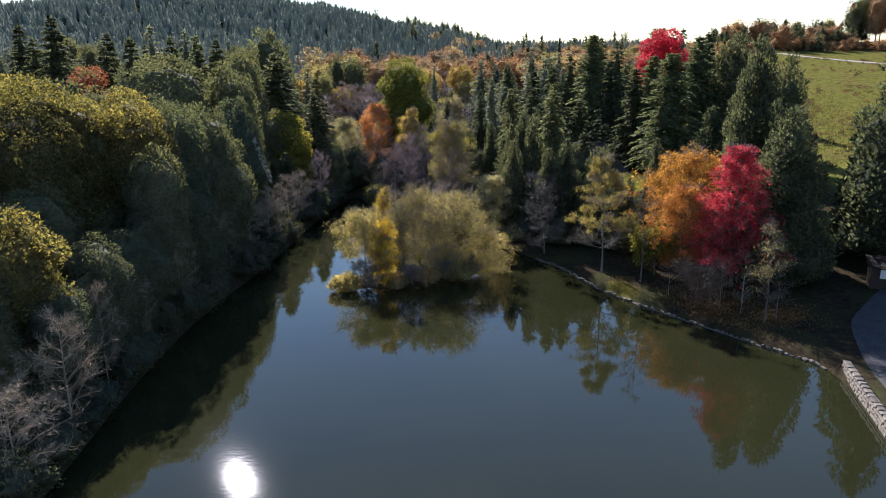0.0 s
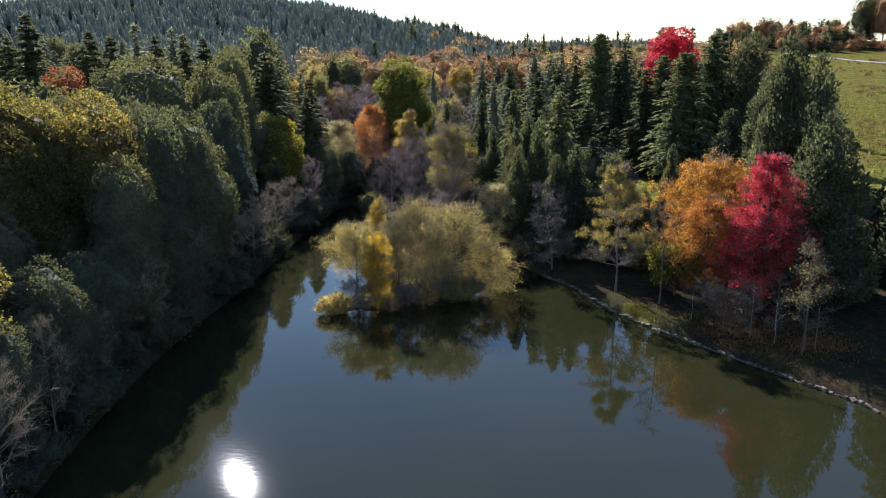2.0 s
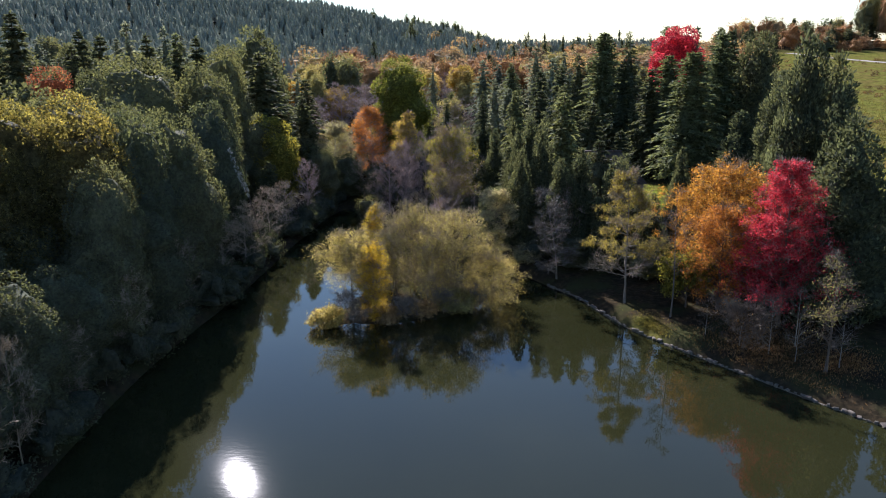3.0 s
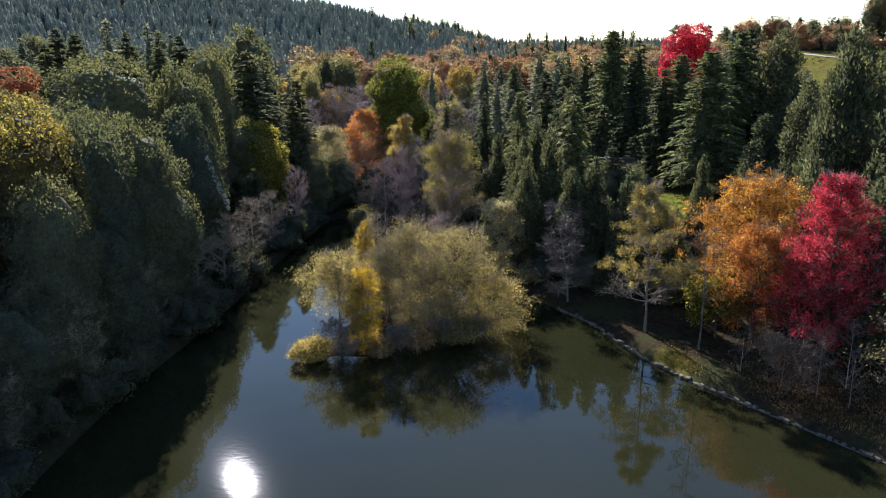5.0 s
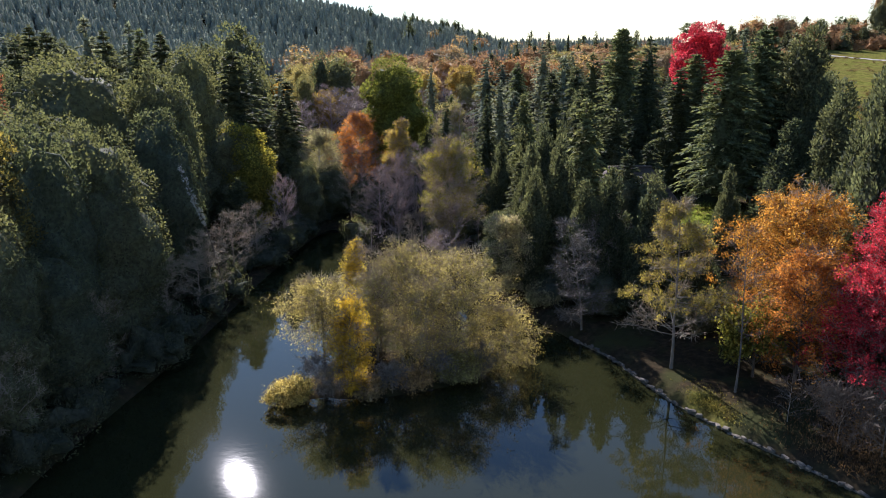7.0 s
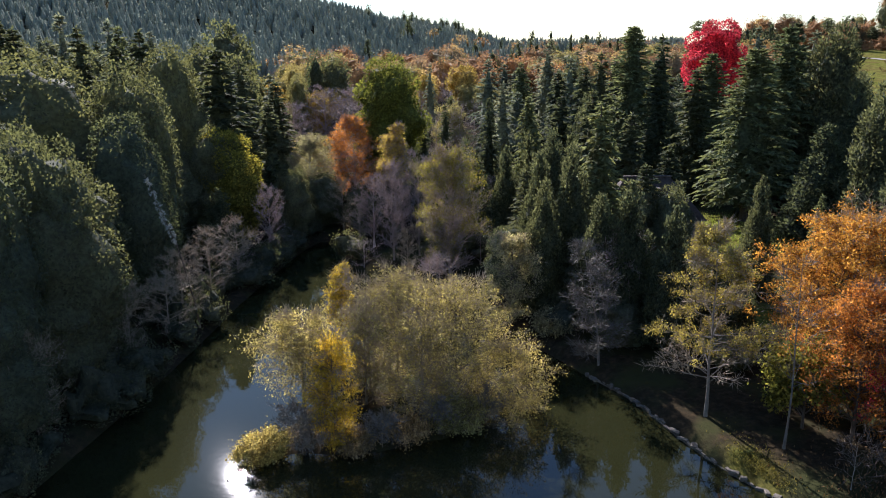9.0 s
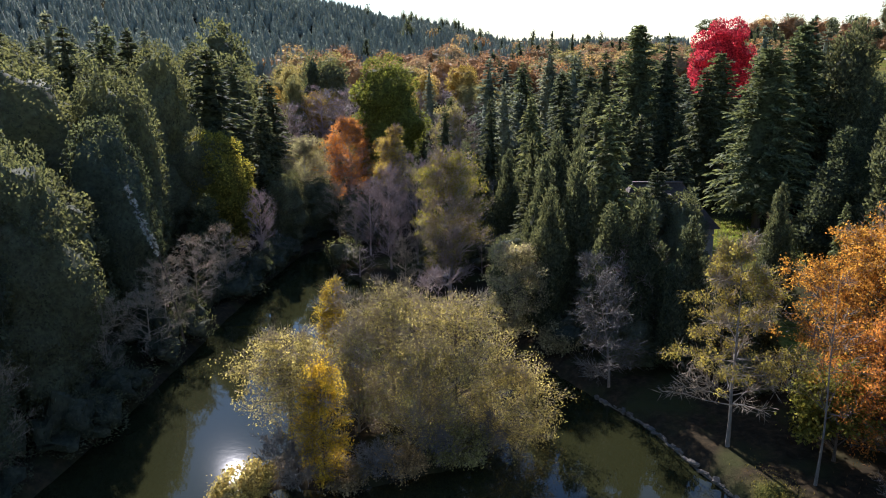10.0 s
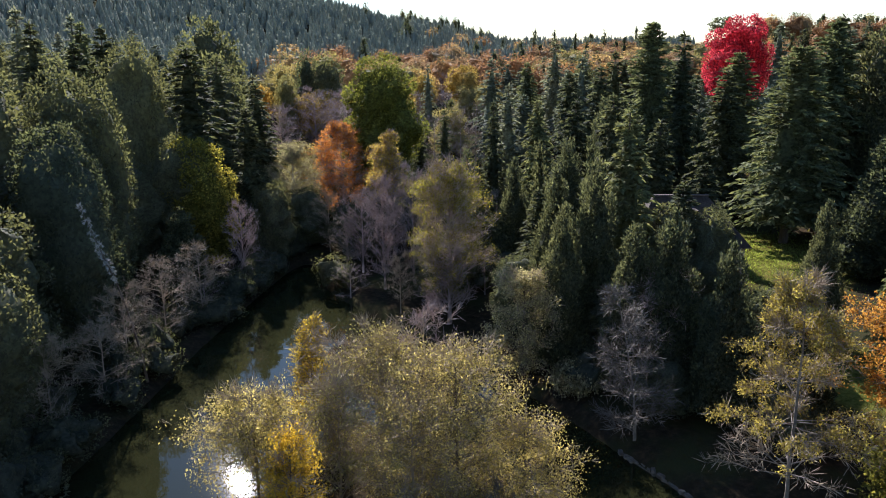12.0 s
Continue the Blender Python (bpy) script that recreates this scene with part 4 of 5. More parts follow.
for k in range(46):      # rusty scrub on the bank behind the track
    y = fill.uniform(418, 452)
    x = y * fill.uniform(0.46, 0.66)
    plant("belt", x, y, ground_z(x, y) + fill.uniform(4.0, 8.5), fill.uniform(2.5, 4.5), (0, 2, 4)[k % 3])
for k in range(16):      # taller trees along the ridge of the hill
    x = -24 + 3.6 * k + fill.uniform(-1.5, 1.5)
    plant("mid_ever", x, 474, ground_z(x, 474) + fill.uniform(8.5, 12.5), fill.uniform(1.6, 3.0))
for k in range(150):     # cut brush on the meadow
    y = fill.uniform(125, 390)
    x = y * fill.uniform(0.44, 0.66)
    plant("brush", x, y, ground_z(x, y) + fill.uniform(0.5, 1.3), fill.uniform(0.5, 1.7))
for k in range(84):      # undergrowth on the far bank
    y = fill.uniform(36, 150)
    x = np.interp(y, (30, 42, 58, 72, 84, 96, 112, 128, 140, 150), (-23.8, -24.6, -25.6, -25.4, -23.9, -22.7, -21.9, -20.4, -18.8, -17)) - fill.uniform(0.2, 1.0 if k % 3 else 5.0)
    plant("bush", x, y, ground_z(x, y) + fill.uniform(1.6, 3.4), fill.uniform(1.5, 2.4))
for k in range(40):      # undergrowth beneath the firs
    y = fill.uniform(98, 150)
    x = fill.uniform(11, 34) - (y - 100) * 0.35
    if np.hypot(x - 33, y - 97) > 8 and float(signed_distance(np.array([x]), np.array([y]), SHORE_LINE)[0]) > 1.5:
        plant("bush", x, y, ground_z(x, y) + fill.uniform(1.2, 2.8), fill.uniform(1.3, 2.2))


# ---- trees that are one of their kind ----
def single(name, geo, x, y, mats, label, sink=0.1, **more):
    return tree(name, geo, x, y, ground_z(x, y) - sink, mats, label, **more)


single("red_maple", twiggy(201, 15.2, 4.1, 0.06, 140, 11, 4, 0.8, 44, 0.14, 0.22, 0.0, 1.0, 1.0, 0.05, 0.9), 31.4, 75.5, (BARK, TWIG_MAUVE, RED), "crimson red maple beside dark cypresses on the bank")
single("orange_maple", twiggy(202, 12.8, 4.3, 0.08, 130, 10, 4, 0.75, 50, 0.17, 0.24, 0.0, 1.0, 1.0, 0.05, 0.1), 29.6, 85.5, (BARK, TWIG, ORANGE), "orange and gold maple in full autumn leaf")
single("rust_maple", twiggy(223, 10.4, 3.0, 0.06, 90, 10, 3, 0.7, 34, 0.145, 0.24, 0.0, 1.0, 0.95, 0.05, 0.1), 27.2, 79.6, (BARK, BARK_GREY, FLAME), "rust-orange young maple before a golden one")
single("green_maple", broadleaf(224, 7.0, 2.6, 0.05, 100, 80, 0.26, 0.75, "round", 0.5, 0.4, 30, lobes=7), 24.6, 81.0, (BARK, OAK), "yellow-green young maple at the foot of the group")
single("yellow_birch", twiggy(203, 14.2, 3.6, 0.2, 54, 10, 10, 0.35, 64, 0.13, 0.2, 0.38, 1.0, 0.7, 0.1, 1.0, 0.008), 19.0, 83.4, (BARK_GREY, TWIG, YELLOW), "yellow birch with grey trunk and bare lower boughs")
single("thin_birch", bare(204, 12.8, 1.5, 0.25, 26, 5, 5, 0.7, 0.006), 22.4, 78.8, (BARK_GREY, BARK), "slender bare birch with a grey trunk")
single("small_tree", twiggy(205, 9.6, 1.3, 0.2, 30, 8, 5, 0.8, 8, 0.17, 0.32, 0.3, 1.0, 0.6), 30.8, 65.6, (BARK, BARK, OLIVE), "half-bare small tree with dry yellowish leaves")
single("bare_alder", bare(206, 10.8, 2.2, 0.05, 60, 9, 7, 0.35, 0.008, lean=(-1.8, -0.4), cone=0.6), 13.4, 92.7, (BARK_GREY, BARK_GREY), "leafless pale alder leaning over the bank")
single("bare_alder", bare(207, 9.6, 2.4, 0.1, 50, 9, 8, 0.5), 16.6, 99, (TWIG, TWIG_MAUVE), "leafless mauve alder on the bank")
single("grey_willow", twiggy(208, 8.4, 2.4, 0.0, 70, 9, 4, 0.6, 34, 0.16, 0.25, 0.0), 7.2, 103.5, (BARK, TWIG, GREY_LEAF), "grey-green willow on the bank")
single("grey_bush", broadleaf(209, 2.6, 2.3, 0.0, 60, 70, 0.2, 0.55, "round", 0.5, 0.6, 20, droop=0.3), 11.0, 100.2, (BARK, GREY_LEAF), "silvery weeping bush at the water's edge")
single("plane_tree", crown(210, 23.0, 5.2, dome_shape, 0.25, 16000, 0.34, 70, 1.7, 1.0, loose=1.0), -7.8, 155, (BARK, GREEN), "tall fresh green plane tree with yellowing tips")
single("orange_beech", twiggy(211, 15.6, 3.2, 0.1, 110, 11, 8, 0.55, 34, 0.19, 0.28, 0.1, 1.0, 1.0, fade=0.85), -13.0, 149, (TWIG_MAUVE, TWIG_MAUVE, FLAME), "beech with a burnt orange top and bare lower crown")
single("yellow_poplar", twiggy(212, 15.8, 2.4, 0.06, 90, 10, 10, 0.9, 34, 0.17, 0.28, 0.45, 1.0, 0.95, cone=0.5, fade=0.4), -6.2, 137, (TWIG_MAUVE, TWIG_MAUVE, YELLOW), "poplar with a yellow top above mauve bare twigs")
single("yellow_poplar", twiggy(213, 15.4, 2.8, 0.04, 150, 11, 9, 0.9, 34, 0.14, 0.26, 0.15, 1.0, 0.8, fade=0.7), 1.4, 115, (TWIG_MAUVE, TWIG_MAUVE, OAK), "yellow-green poplar, half bare below")
single("pale_tree", twiggy(214, 13.0, 2.8, 0.1, 90, 11, 9, 0.6, 30, 0.15, 0.36, 0.15, 1.0, 0.95), -20.2, 150, (BARK_PALE, TWIG, GREY_LEAF), "pale grey-leaved tree at the head of the pond")
single("yellow_larch", crown(215, 16.2, 4.2, dome_shape, 0.02, 13000, 0.32, 70, 1.5, 0.9, rise=0.4, loose=1.0), -28.9, 136, (BARK, OAK), "yellow-green rounded tree in front of dark firs")
single("crimson_tree", crown(216, 25.0, 5.3, dome_shape, 0.4, 15000, 0.36, 60, 1.8, 1.0, rise=0.6, loose=1.0), 55.0, 186, (BARK, RED), "crimson tree rising above the firs")
single("red_oak", crown(217, 19, 4.6, dome_shape, 0.1, 9000, 0.36, 40, 1.9, 1.0, loose=1.0), -57.6, 122, (BARK, RUSSET), "red-orange oak among the firs")
single("chestnut_tree", crown(218, 20.5, 8.0, dome_shape, 0.02, 42000, 0.29, 120, 2.3, 0.95, loose=0.9), -40.5, 72, (BARK, CHESTNUT), "broad yellow-green chestnut tree")
single("chestnut_tree", crown(219, 19.8, 6.8, dome_shape, 0.02, 34000, 0.29, 100, 2.3, 0.95, loose=0.9), -35.2, 80.5, (BARK, CHESTNUT), "yellow-green chestnut tree with a rounded crown")
single("chestnut_tree", crown(220, 20.5, 7.0, dome_shape, 0.02, 26000, 0.32, 90, 2.3, 0.95, loose=0.9), -47.5, 80, (BARK, CHESTNUT), "yellow-green chestnut tree in the dark wood")
single("chestnut_tree", crown(221, 14.0, 3.8, dome_shape, 0.02, 10000, 0.3, 50, 1.5, 0.95, loose=0.9), -31.4, 51, (BARK, CHESTNUT), "golden-green chestnut sapling on the bank")
single("scrub_oak", twiggy(222, 3.6, 2.3, 0.0, 50, 8, 7, 0.9, 7, 0.16, 0.3, 0.0, 0.9, 0.8), 26.2, 70.8, (BARK, BARK, LITTER), "dry brown scrub beneath the red maple")
single("umbrella_pine", umbrella(249, 24.0, 2.6), 61.8, 213, (BARK, CONIFER), "umbrella pine with a flat dark crown above the wood")
for k, (x, y, h) in enumerate(((24.2, 74.2, 3.4), (26.2, 71.4, 4.4), (27.9, 69.4, 5.0), (29.3, 67.6, 4.2), (32.2, 66.2, 4.6), (30.6, 70.4, 5.4))):      # saplings on the bank below the maples
    single("sapling", bare(261 + k, h, 1.2, 0.12, 18, 5, 3, 0.8, 0.008, twig=0.5), x, y, (BARK_PALE, BARK), "thin leafless sapling on the bank below the maples", group="saplings of the bank")

# Bare tree added for a sunlit edge; its pale twigs stand in for light.
single("dead_tree", bare(246, 15.0, 0.2, 0.56, 64, 4, 5, 0.05, 0.006, (-3.7, 0.0), twig=0.26), -23.0, 103.0, (BARK, SUNLIT_EDGE), "leaning bare tree added as a sunlit edge before dark evergreens")

# ---- the island ----
single("willow", twiggy(231, 8.4, 2.4, 0.36, 80, 10, 3, 0.35, 24, 0.125, 0.27, 0.35, 1.0, 1.0, 0.5), -9.4, 84.4, (BARK, TWIG, WILLOW), "olive willow arching over the water")
single("willow", twiggy(232, 9.4, 3.0, 0.0, 120, 11, 3, 0.7, 22, 0.12, 0.27, 0.0, 1.0, 0.9, 0.2), 1.6, 86.8, (BARK, TWIG, WILLOW), "broad olive-gold willow on the island")
single("willow", twiggy(233, 9.8, 2.2, 0.0, 80, 11, 4, 1.0, 18, 0.12, 0.3, 0.1, 1.0, 0.85, 0.15), -3.0, 88.5, (TWIG, TWIG, WILLOW), "twiggy olive willow in the middle of the island")
single("willow", twiggy(234, 5.8, 2.6, 0.0, 80, 10, 3, 0.4, 24, 0.12, 0.26, 0.0, 1.0, 1.0, 0.2), 5.4, 86.2, (BARK, TWIG, WILLOW), "olive willow leaning towards the open water")
single("willow", twiggy(235, 8.0, 2.3, 0.0, 70, 10, 4, 0.8, 19, 0.12, 0.28, 0.0, 1.0, 0.85, 0.15), -0.9, 83.8, (TWIG, TWIG, WILLOW), "grey-olive willow with many bare twigs")
single("willow", twiggy(243, 7.6, 2.0, 0.0, 60, 10, 4, 0.9, 16, 0.12, 0.32, 0.0, 1.0, 0.8, 0.15), -5.2, 86.2, (TWIG, TWIG, WILLOW), "half-bare olive willow beside a golden birch")
single("bare_alder", bare(236, 9.8, 2.2, 0.1, 44, 8, 5, 0.9, 0.009), -5.0, 87.6, (TWIG, TWIG), "leafless grey alder on the island")
single("bare_alder", bare(237, 9.8, 2.0, 0.1, 44, 8, 5, 0.9, 0.009), -0.6, 92.5, (TWIG, TWIG_MAUVE), "leafless mauve alder on the island")
single("golden_poplar", twiggy(238, 9.9, 1.7, 0.06, 110, 9, 3, 0.55, 14, 0.13, 0.16, 0.1, cone=1.0), -7.6, 92.0, (BARK, TWIG, GOLD), "bright golden poplar on the island")
single("golden_birch", twiggy(239, 8.2, 1.2, 0.05, 44, 8, 6, 0.5, 60, 0.12, 0.28, 0.05, 1.0, 0.95, 0.3), -6.8, 80.9, (BARK, TWIG, GOLD), "weeping golden birch on the island")
single("island_bush", broadleaf(240, 2.4, 1.8, 0.0, 90, 70, 0.16, 0.45, "round", 0.6, 0.4, 20, gauge=0.02), -11.4, 79.6, (BARK, WILLOW), "low olive bush at the tip of the island")
single("island_bush", broadleaf(241, 1.8, 1.6, 0.0, 60, 60, 0.15, 0.5, "round", 0.5, 0.0, 20, gauge=0.02, twigs=20), -5.4, 80.4, (TWIG, BROWN_LEAF), "dry brown bush on the island's shore")
single("island_bush", broadleaf(242, 2.6, 2.6, 0.0, 90, 70, 0.15, 0.5, "round", 0.5, 0.0, 20, gauge=0.02, twigs=20), 1.4, 83.2, (TWIG, WILLOW), "scrubby olive bush on the island's shore")
single("island_bush", broadleaf(244, 1.8, 1.6, 0.0, 60, 70, 0.15, 0.5, "round", 0.5, 0.0, 20, gauge=0.02, twigs=20), -2.2, 81.8, (TWIG, BROWN_LEAF), "tangled dry bush on the island's shore")

for k, (x, y, h) in enumerate(((-9.3, 81.6, 2.2), (-8.2, 80.7, 1.9), (-3.6, 80.9, 2.0), (0.2, 82.6, 2.2), (3.6, 84.6, 2.4))):      # tangled scrub at the water's edge
    single("island_scrub", bare(251 + k, h, 1.3, 0.0, 34, 7, 8, 0.9, 0.012, twig=0.45), x, y, (TWIG, BARK_GREY), "leafless brown scrub at the island's edge", group="scrub of the island")


for kind, firsts in STOCK.items():      # kinds that found no place
    for i, (first, _, _) in enumerate(firsts):
        if (kind, i) not in USED:
            for ob in (*first.children, first):
                bpy.data.objects.remove(ob)


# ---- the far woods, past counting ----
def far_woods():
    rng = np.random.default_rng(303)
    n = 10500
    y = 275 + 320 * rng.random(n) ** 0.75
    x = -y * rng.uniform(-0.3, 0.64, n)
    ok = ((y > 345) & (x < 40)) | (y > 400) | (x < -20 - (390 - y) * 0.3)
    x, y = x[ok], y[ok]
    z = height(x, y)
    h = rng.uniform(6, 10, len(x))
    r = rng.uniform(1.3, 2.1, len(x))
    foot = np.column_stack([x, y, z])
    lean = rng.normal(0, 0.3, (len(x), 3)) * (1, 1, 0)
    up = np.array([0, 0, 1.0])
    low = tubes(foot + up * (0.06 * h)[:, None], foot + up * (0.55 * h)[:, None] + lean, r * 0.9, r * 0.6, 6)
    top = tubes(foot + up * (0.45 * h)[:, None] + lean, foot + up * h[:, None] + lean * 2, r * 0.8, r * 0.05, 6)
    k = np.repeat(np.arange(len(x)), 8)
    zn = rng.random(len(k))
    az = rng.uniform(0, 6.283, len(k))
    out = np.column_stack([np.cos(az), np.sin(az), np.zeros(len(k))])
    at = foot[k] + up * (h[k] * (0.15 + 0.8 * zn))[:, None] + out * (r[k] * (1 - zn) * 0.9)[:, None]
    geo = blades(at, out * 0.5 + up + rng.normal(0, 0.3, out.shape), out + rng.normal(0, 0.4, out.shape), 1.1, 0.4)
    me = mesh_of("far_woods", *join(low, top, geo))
    me.materials.append(FAR_HAZED)
    tagged(new("far_woods", me), "plantation covering the far hillside, foliage paled for haze", "woods", kind="stuff")


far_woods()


# ---- the dam, the road, the house and the stone edging ----
def stones():
    """Four rough stone blocks, about half a metre long."""
    rng = np.random.default_rng(404)
    kinds = []
    for k in range(4):
        bm = bmesh.new()
        box(bm, -0.27, -0.18, -0.13, 0.27, 0.18, 0.13)
        bmesh.ops.bevel(bm, geom=bm.edges[:], offset=0.05, segments=1, affect="EDGES")
        for v in bm.verts:
            v.co += Vector(rng.normal(0, 0.022, 3))
        me = bpy.data.meshes.new("stone")
        bm.to_mesh(me)
        bm.free()
        me.materials.append(STONE)
        kinds.append(me)
    return kinds


STONES = stones()
lay = np.random.default_rng(405)


def stone(parent, x, y, z, turn, size=(1, 1, 1)):
    ob = new("stone", STONES[int(lay.integers(4))])
    ob.parent = parent
    ob.matrix_basis = pose(x, y, z, lay.normal(0, 4), lay.normal(0, 4), turn) @ Matrix.Diagonal((*size, 1))
    return ob


def wall_between(name, label, a, b, thick, low, high):
    a, b = Vector(a), Vector(b)
    d = (b - a).normalized()
    n = Vector((-d.y, d.x)) * thick / 2
    bm = bmesh.new()
    lo = [bm.verts.new((*(p + o), low)) for p, o in ((a, n), (b, n), (b, -n), (a, -n))]
    hi = [bm.verts.new((*(p + o), high)) for p, o in ((a, n), (b, n), (b, -n), (a, -n))]
    bm.faces.new(hi)
    bm.faces.new(lo[::-1])
    for i in range(4):
        bm.faces.new((lo[i], lo[(i + 1) % 4], hi[(i + 1) % 4], hi[i]))
    bmesh.ops.recalc_face_normals(bm, faces=bm.faces)
    me = bpy.data.meshes.new(name)
    bm.to_mesh(me)
    bm.free()
    me.materials.append(STONE)
    return tagged(new(name, me), label, "wall", kind="structure")


# dam wall: a core, with coursed stones on its water face and a coping
DAM_A, DAM_B = (33.2, 55.4), (24.2, 20.0)
dam = wall_between("wall_dam", "rough grey stone dam wall beside the road", DAM_A, DAM_B, 0.55, -2.0, 0.95)
along = Vector(DAM_B) - Vector(DAM_A)
length, turn = along.length, math.degrees(math.atan2(along.y, along.x))
along.normalize()
for row in range(3):
    s = 0.3 + 0.25 * (row % 2)
    while s < min(length, 17.0):
        k = lay.uniform(0.8, 1.35)
        p = Vector(DAM_A) + along * s + Vector((along.y, -along.x)) * 0.22
        stone(dam, p.x, p.y, 0.12 + 0.31 * row, turn, (k, 0.8, 1.1))
        s += 0.5 * k
s = 0.3
while s < min(length, 17.0):
    k = lay.uniform(1.1, 1.6)
    p = Vector(DAM_A) + along * s
    stone(dam, p.x, p.y, 1.02, turn, (k, 1.5, 0.7))
    s += 0.54 * k

# low stone edging of the near bank
edge = [p for p in SHORE_LINE if p[0] > 11.5 and 55.5 < p[1] < 93]
edge.sort(key=lambda p: p[1])
strip = []
for a, b in zip(edge[:-1], edge[1:]):
    a, b = Vector(a), Vector(b)
    strip.append((a, b))
bm = bmesh.new()
for a, b in strip:
    d = (b - a).normalized()
    n = Vector((d.y, -d.x)) * 0.32
    q = [bm.verts.new((p.x, p.y, z)) for p, z in ((a - n * 0.5, -0.5), (b - n * 0.5, -0.5), (b - n * 0.2, 0.06), (a - n * 0.2, 0.06), (a + n * 0.8, 0.08), (b + n * 0.8, 0.08))]
    bm.faces.new(q[:4])
    bm.faces.new((q[3], q[2], q[5], q[4]))
me = bpy.data.meshes.new("bank_edging")
bm.to_mesh(me)
bm.free()
me.materials.append(STONE)
edging = tagged(new("trim_bank_edging", me), "low rough stone edging along the pond bank", "edging", kind="structure")
for a, b in strip:
    d = b - a
    t = math.degrees(math.atan2(d.y, d.x))
    count = max(1, round(d.length / 0.52))
    side = Vector((d.y, -d.x)).normalized()
    for i in range(count):
        p = a + d * ((i + 0.5) / count)
        stone(edging, p.x + lay.normal(0, 0.05), p.y + lay.normal(0, 0.05), 0.07 + lay.normal(0, 0.07), t + lay.normal(0, 22), (lay.uniform(0.4, 1.35), lay.uniform(0.4, 1.3), lay.uniform(0.5, 1.3)))


def laid_strip(name, label, category, mat, line, half, lift):
    """A road that follows the ground along a line."""
    pts = rounded_line(np.array(line, float))
    d = unit(np.gradient(pts, axis=0))
    n = np.column_stack([-d[:, 1], d[:, 0]])
    cols = np.linspace(-half, half, 7)
    P = pts[:, None] + n[:, None] * cols[None, :, None]
    z = height(P[..., 0], P[..., 1]) + lift
    m = len(cols)
    i, j = [g.ravel() for g in np.meshgrid(np.arange(m - 1), np.arange(len(pts) - 1))]
    me = mesh_of(name, np.concatenate([P, z[..., None]], -1).reshape(-1, 3), np.stack([j * m + i, j * m + i + 1, (j + 1) * m + i + 1, (j + 1) * m + i], 1), smooth=True)
    me.materials.append(mat)
    return tagged(new(name, me), label, category, kind="structure")


def rounded_line(p, n=60):
    t = np.linspace(0, len(p) - 1, n)
    k = np.arange(len(p))
    line = np.column_stack([np.interp(t, k, p[:, 0]), np.interp(t, k, p[:, 1])])
    for _ in range(4):
        line[1:-1] = (line[:-2] + line[1:-1] * 2 + line[2:]) / 4
    return line


laid_strip("road", "grey gravel road along the dam", "road", GRAVEL, [(15.5, -60), (29.5, 20), (34.5, 40), (37.6, 54), (41, 63), (48, 70), (60, 76)], 3.1, 0.06)
laid_strip("road_track", "pale dirt track across the top of the meadow", "track", TRACK, [(176, 432), (188, 414), (194, 385), (199, 360), (206, 335), (216, 305)], 2.2, 0.16)


def house(x, y, z):
    """The house behind the firs: plastered walls, hipped roof, a dormer."""
    w, d, eave, ridge = 5.2, 3.6, 5.6, 9.9
    root = thing("house", x, y, z, "plastered house with a brown hipped roof among firs", "house")
    bm = bmesh.new()
    box(bm, -w, -d, -0.5, w, d, eave)
    part("wall", bm, PLASTER, root)
    bm = bmesh.new()
    o = 0.5
    base = [bm.verts.new(p) for p in ((-w - o, -d - o, eave), (w + o, -d - o, eave), (w + o, d + o, eave), (-w - o, d + o, eave))]
    top = [bm.verts.new(p) for p in ((-w + 2.6, 0, ridge), (w - 2.6, 0, ridge))]
    for f in ((base[0], base[1], top[1], top[0]), (base[1], base[2], top[1]), (base[2], base[3], top[0], top[1]), (base[3], base[0], top[0]), base[::-1]):
        bm.faces.new(f)
    bmesh.ops.solidify(bm, geom=bm.faces[:], thickness=0.14)
    roof = part("roof", bm, ROOF, root, "brown tiled hipped roof")
    bm = bmesh.new()
    box(bm, -0.1 - w + 2.6, -0.14, ridge - 0.03, w - 2.5, 0.14, ridge + 0.13)
    part("ridge_cap", bm, ROOF, roof)
    bm = bmesh.new()
    box(bm, -1.0, -2.9, eave + 0.9, 0.9, -0.4, ridge - 0.9)
    dormer = part("dormer", bm, DARK_WOOD, root, "dark timber dormer")
    for i in (0, 1):
        bm = bmesh.new()
        x0 = -0.72 + 0.75 * i
        box(bm, x0, -2.96, eave + 1.7, x0 + 0.6, -2.9, eave + 2.9)
        part("window_frame", bm, WHITE, dormer, "white window frame")
        bm = bmesh.new()
        box(bm, x0 + 0.1, -2.975, eave + 1.8, x0 + 0.5, -2.955, eave + 2.8)
        part("pane", bm, GLASS, dormer)
    for i in range(3):
        bm = bmesh.new()
        box(bm, -4 + 3 * i, -d - 0.05, 1.2, -2.9 + 3 * i, -d + 0.01, 2.7)
        win = part("window", bm, WHITE, root, "white window frame")
        bm = bmesh.new()
        box(bm, -3.88 + 3 * i, -d - 0.07, 1.32, -3.02 + 3 * i, -d - 0.03, 2.58)
        part("pane", bm, GLASS, win)


house(23.9, 118.5, ground_z(23.9, 118.5))


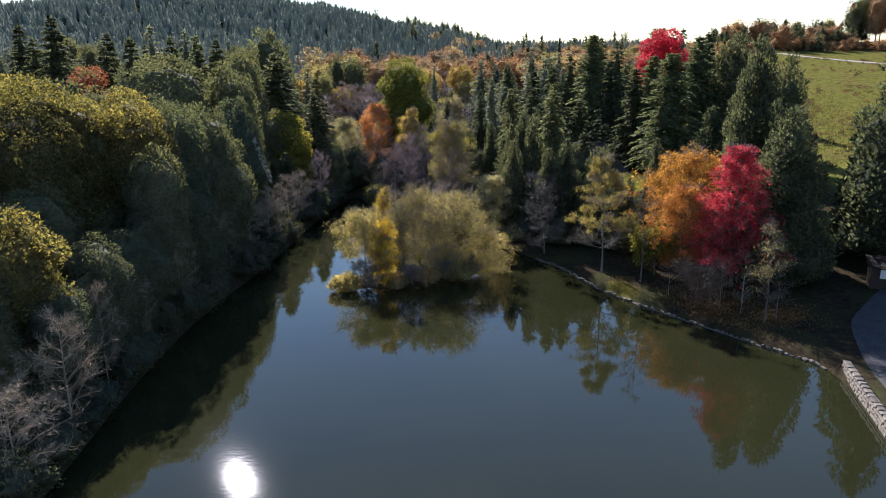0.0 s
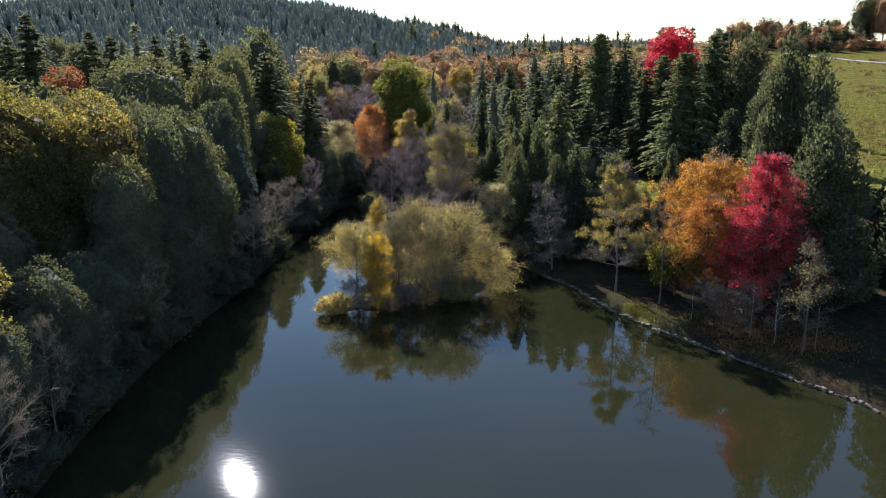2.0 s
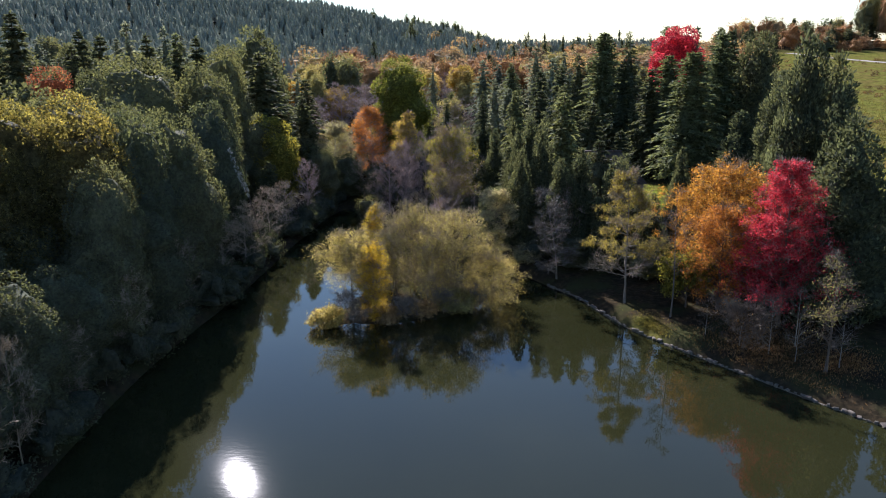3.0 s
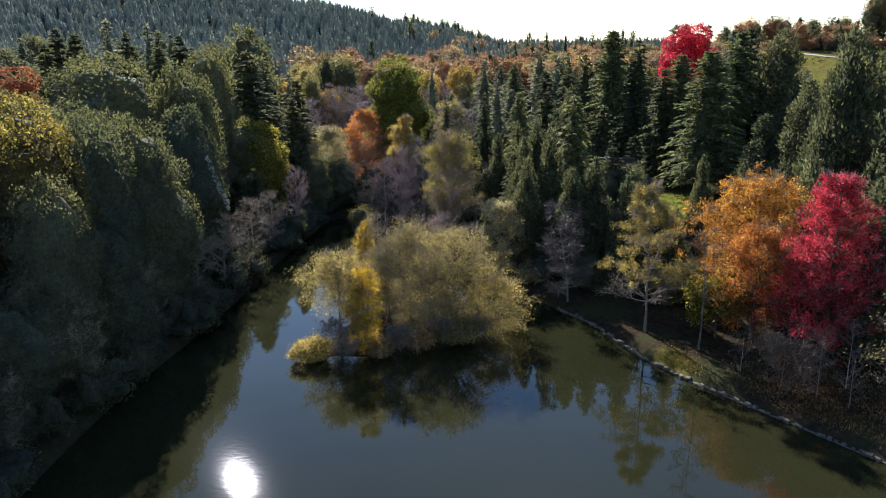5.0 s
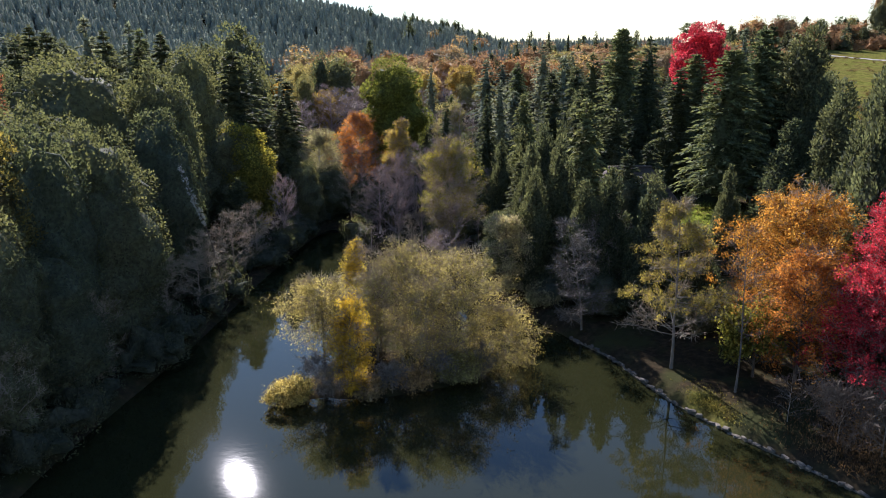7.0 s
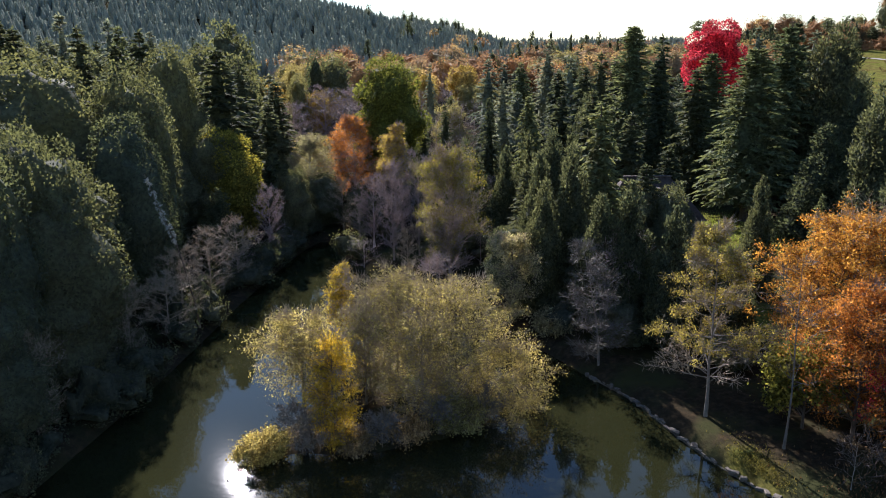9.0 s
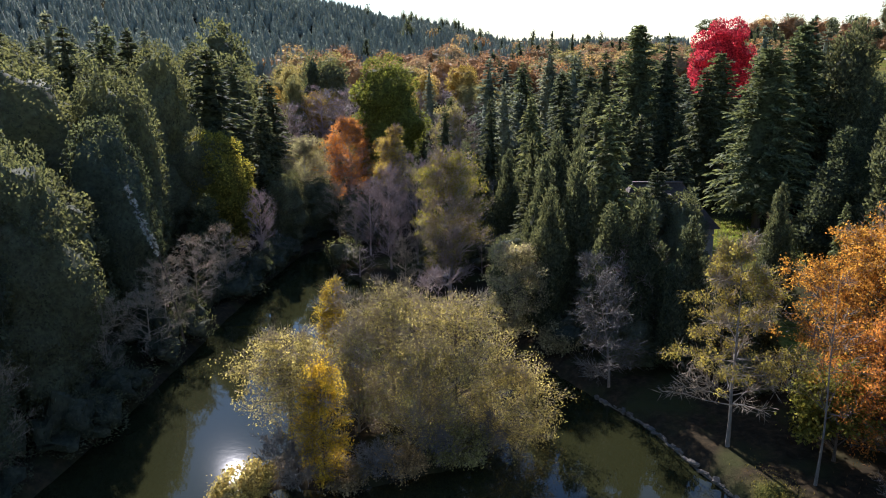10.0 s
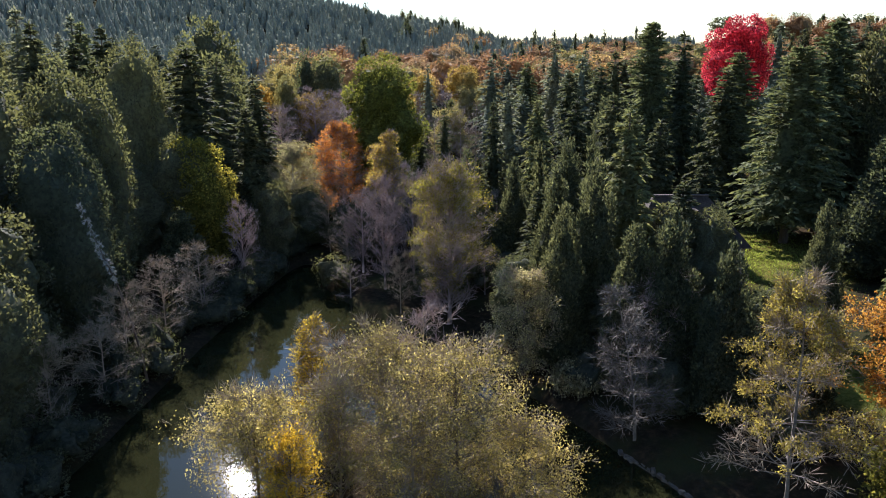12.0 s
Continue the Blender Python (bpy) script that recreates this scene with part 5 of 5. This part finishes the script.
def kiosk(x, y, z, turn):
    """A small hut beside the road, with a pale hatch board."""
    root = thing("hut", x, y, z, "dark timber hut with a white board beside the road", "hut")
    root.rotation_euler.z = radians(turn)
    for k in range(14):
        bm = bmesh.new()
        box(bm, -1.75 + 0.25 * k, -1.3, -0.1, -1.52 + 0.25 * k, -1.26, 2.3)
        part("board", bm, DARK_WOOD, root)
    bm = bmesh.new()
    box(bm, -1.75, -1.25, -0.1, 1.75, 1.3, 2.3)
    part("wall", bm, DARK_WOOD, root)
    bm = bmesh.new()
    v = [bm.verts.new(p) for p in ((-2.1, -1.8, 2.25), (2.1, -1.8, 2.25), (2.1, 1.7, 2.85), (-2.1, 1.7, 2.85))]
    bm.faces.new(v)
    bmesh.ops.solidify(bm, geom=bm.faces[:], thickness=0.08)
    part("roof", bm, DARK_WOOD, root, "dark felt roof")
    bm = bmesh.new()
    box(bm, -0.9, -1.36, 1.1, 1.2, -1.31, 2.0)
    part("hatch", bm, WHITE, root, "white painted hatch")


kiosk(46.6, 72.6, ground_z(46.6, 72.6), -24)


# ---- grass tufts and fallen leaves, past counting ----
def tufts(name, label, category, mat, n, middle, size, tall, seed):
    rng = np.random.default_rng(seed)
    x = rng.normal(middle[0], size[0], n)
    y = rng.normal(middle[1], size[1], n)
    d = signed_distance(x, y, SHORE_LINE)
    isle = signed_distance(x, y, ISLAND_LINE)
    ok = (d > 0.5) | (isle < -0.2)
    x, y = x[ok], y[ok]
    at = np.column_stack([x, y, height(x, y) - 0.02])
    way = np.array([0, 0, 1.0]) + rng.normal(0, 0.5, at.shape)
    me = mesh_of(name, *blades(at, way, rng.normal(size=at.shape), tall * rng.uniform(0.4, 1.3, len(at)), tall * 0.28))
    me.materials.append(mat)
    tagged(new(name, me), label, category, kind="stuff")


tufts("bank_grass", "short sunlit grass on the pond bank", "grass", MEADOW_GRASS, 2500, (19.9, 76.4), (0.8, 1.8), 0.18, 501)
tufts("bank_litter", "dry grass and fallen leaves under the maples", "leaf litter", LITTER, 9000, (28.5, 69.5), (3.0, 3.5), 0.26, 502)
tufts("meadow_tussocks", "rough olive and straw-coloured tussocks on the meadow", "grass", MEADOW_GRASS, 14000, (95, 165), (26, 45), 0.7, 505)
tufts("lawn_grass", "bright lawn grass beside the house", "grass", LAWN, 12000, (36.5, 127), (4.0, 6.0), 0.22, 504)
tufts("fallen_leaves", "rust-orange fallen leaves heaped on the bank", "leaf litter", RUST, 2600, (33.1, 67.1), (1.3, 1.1), 0.2, 506)
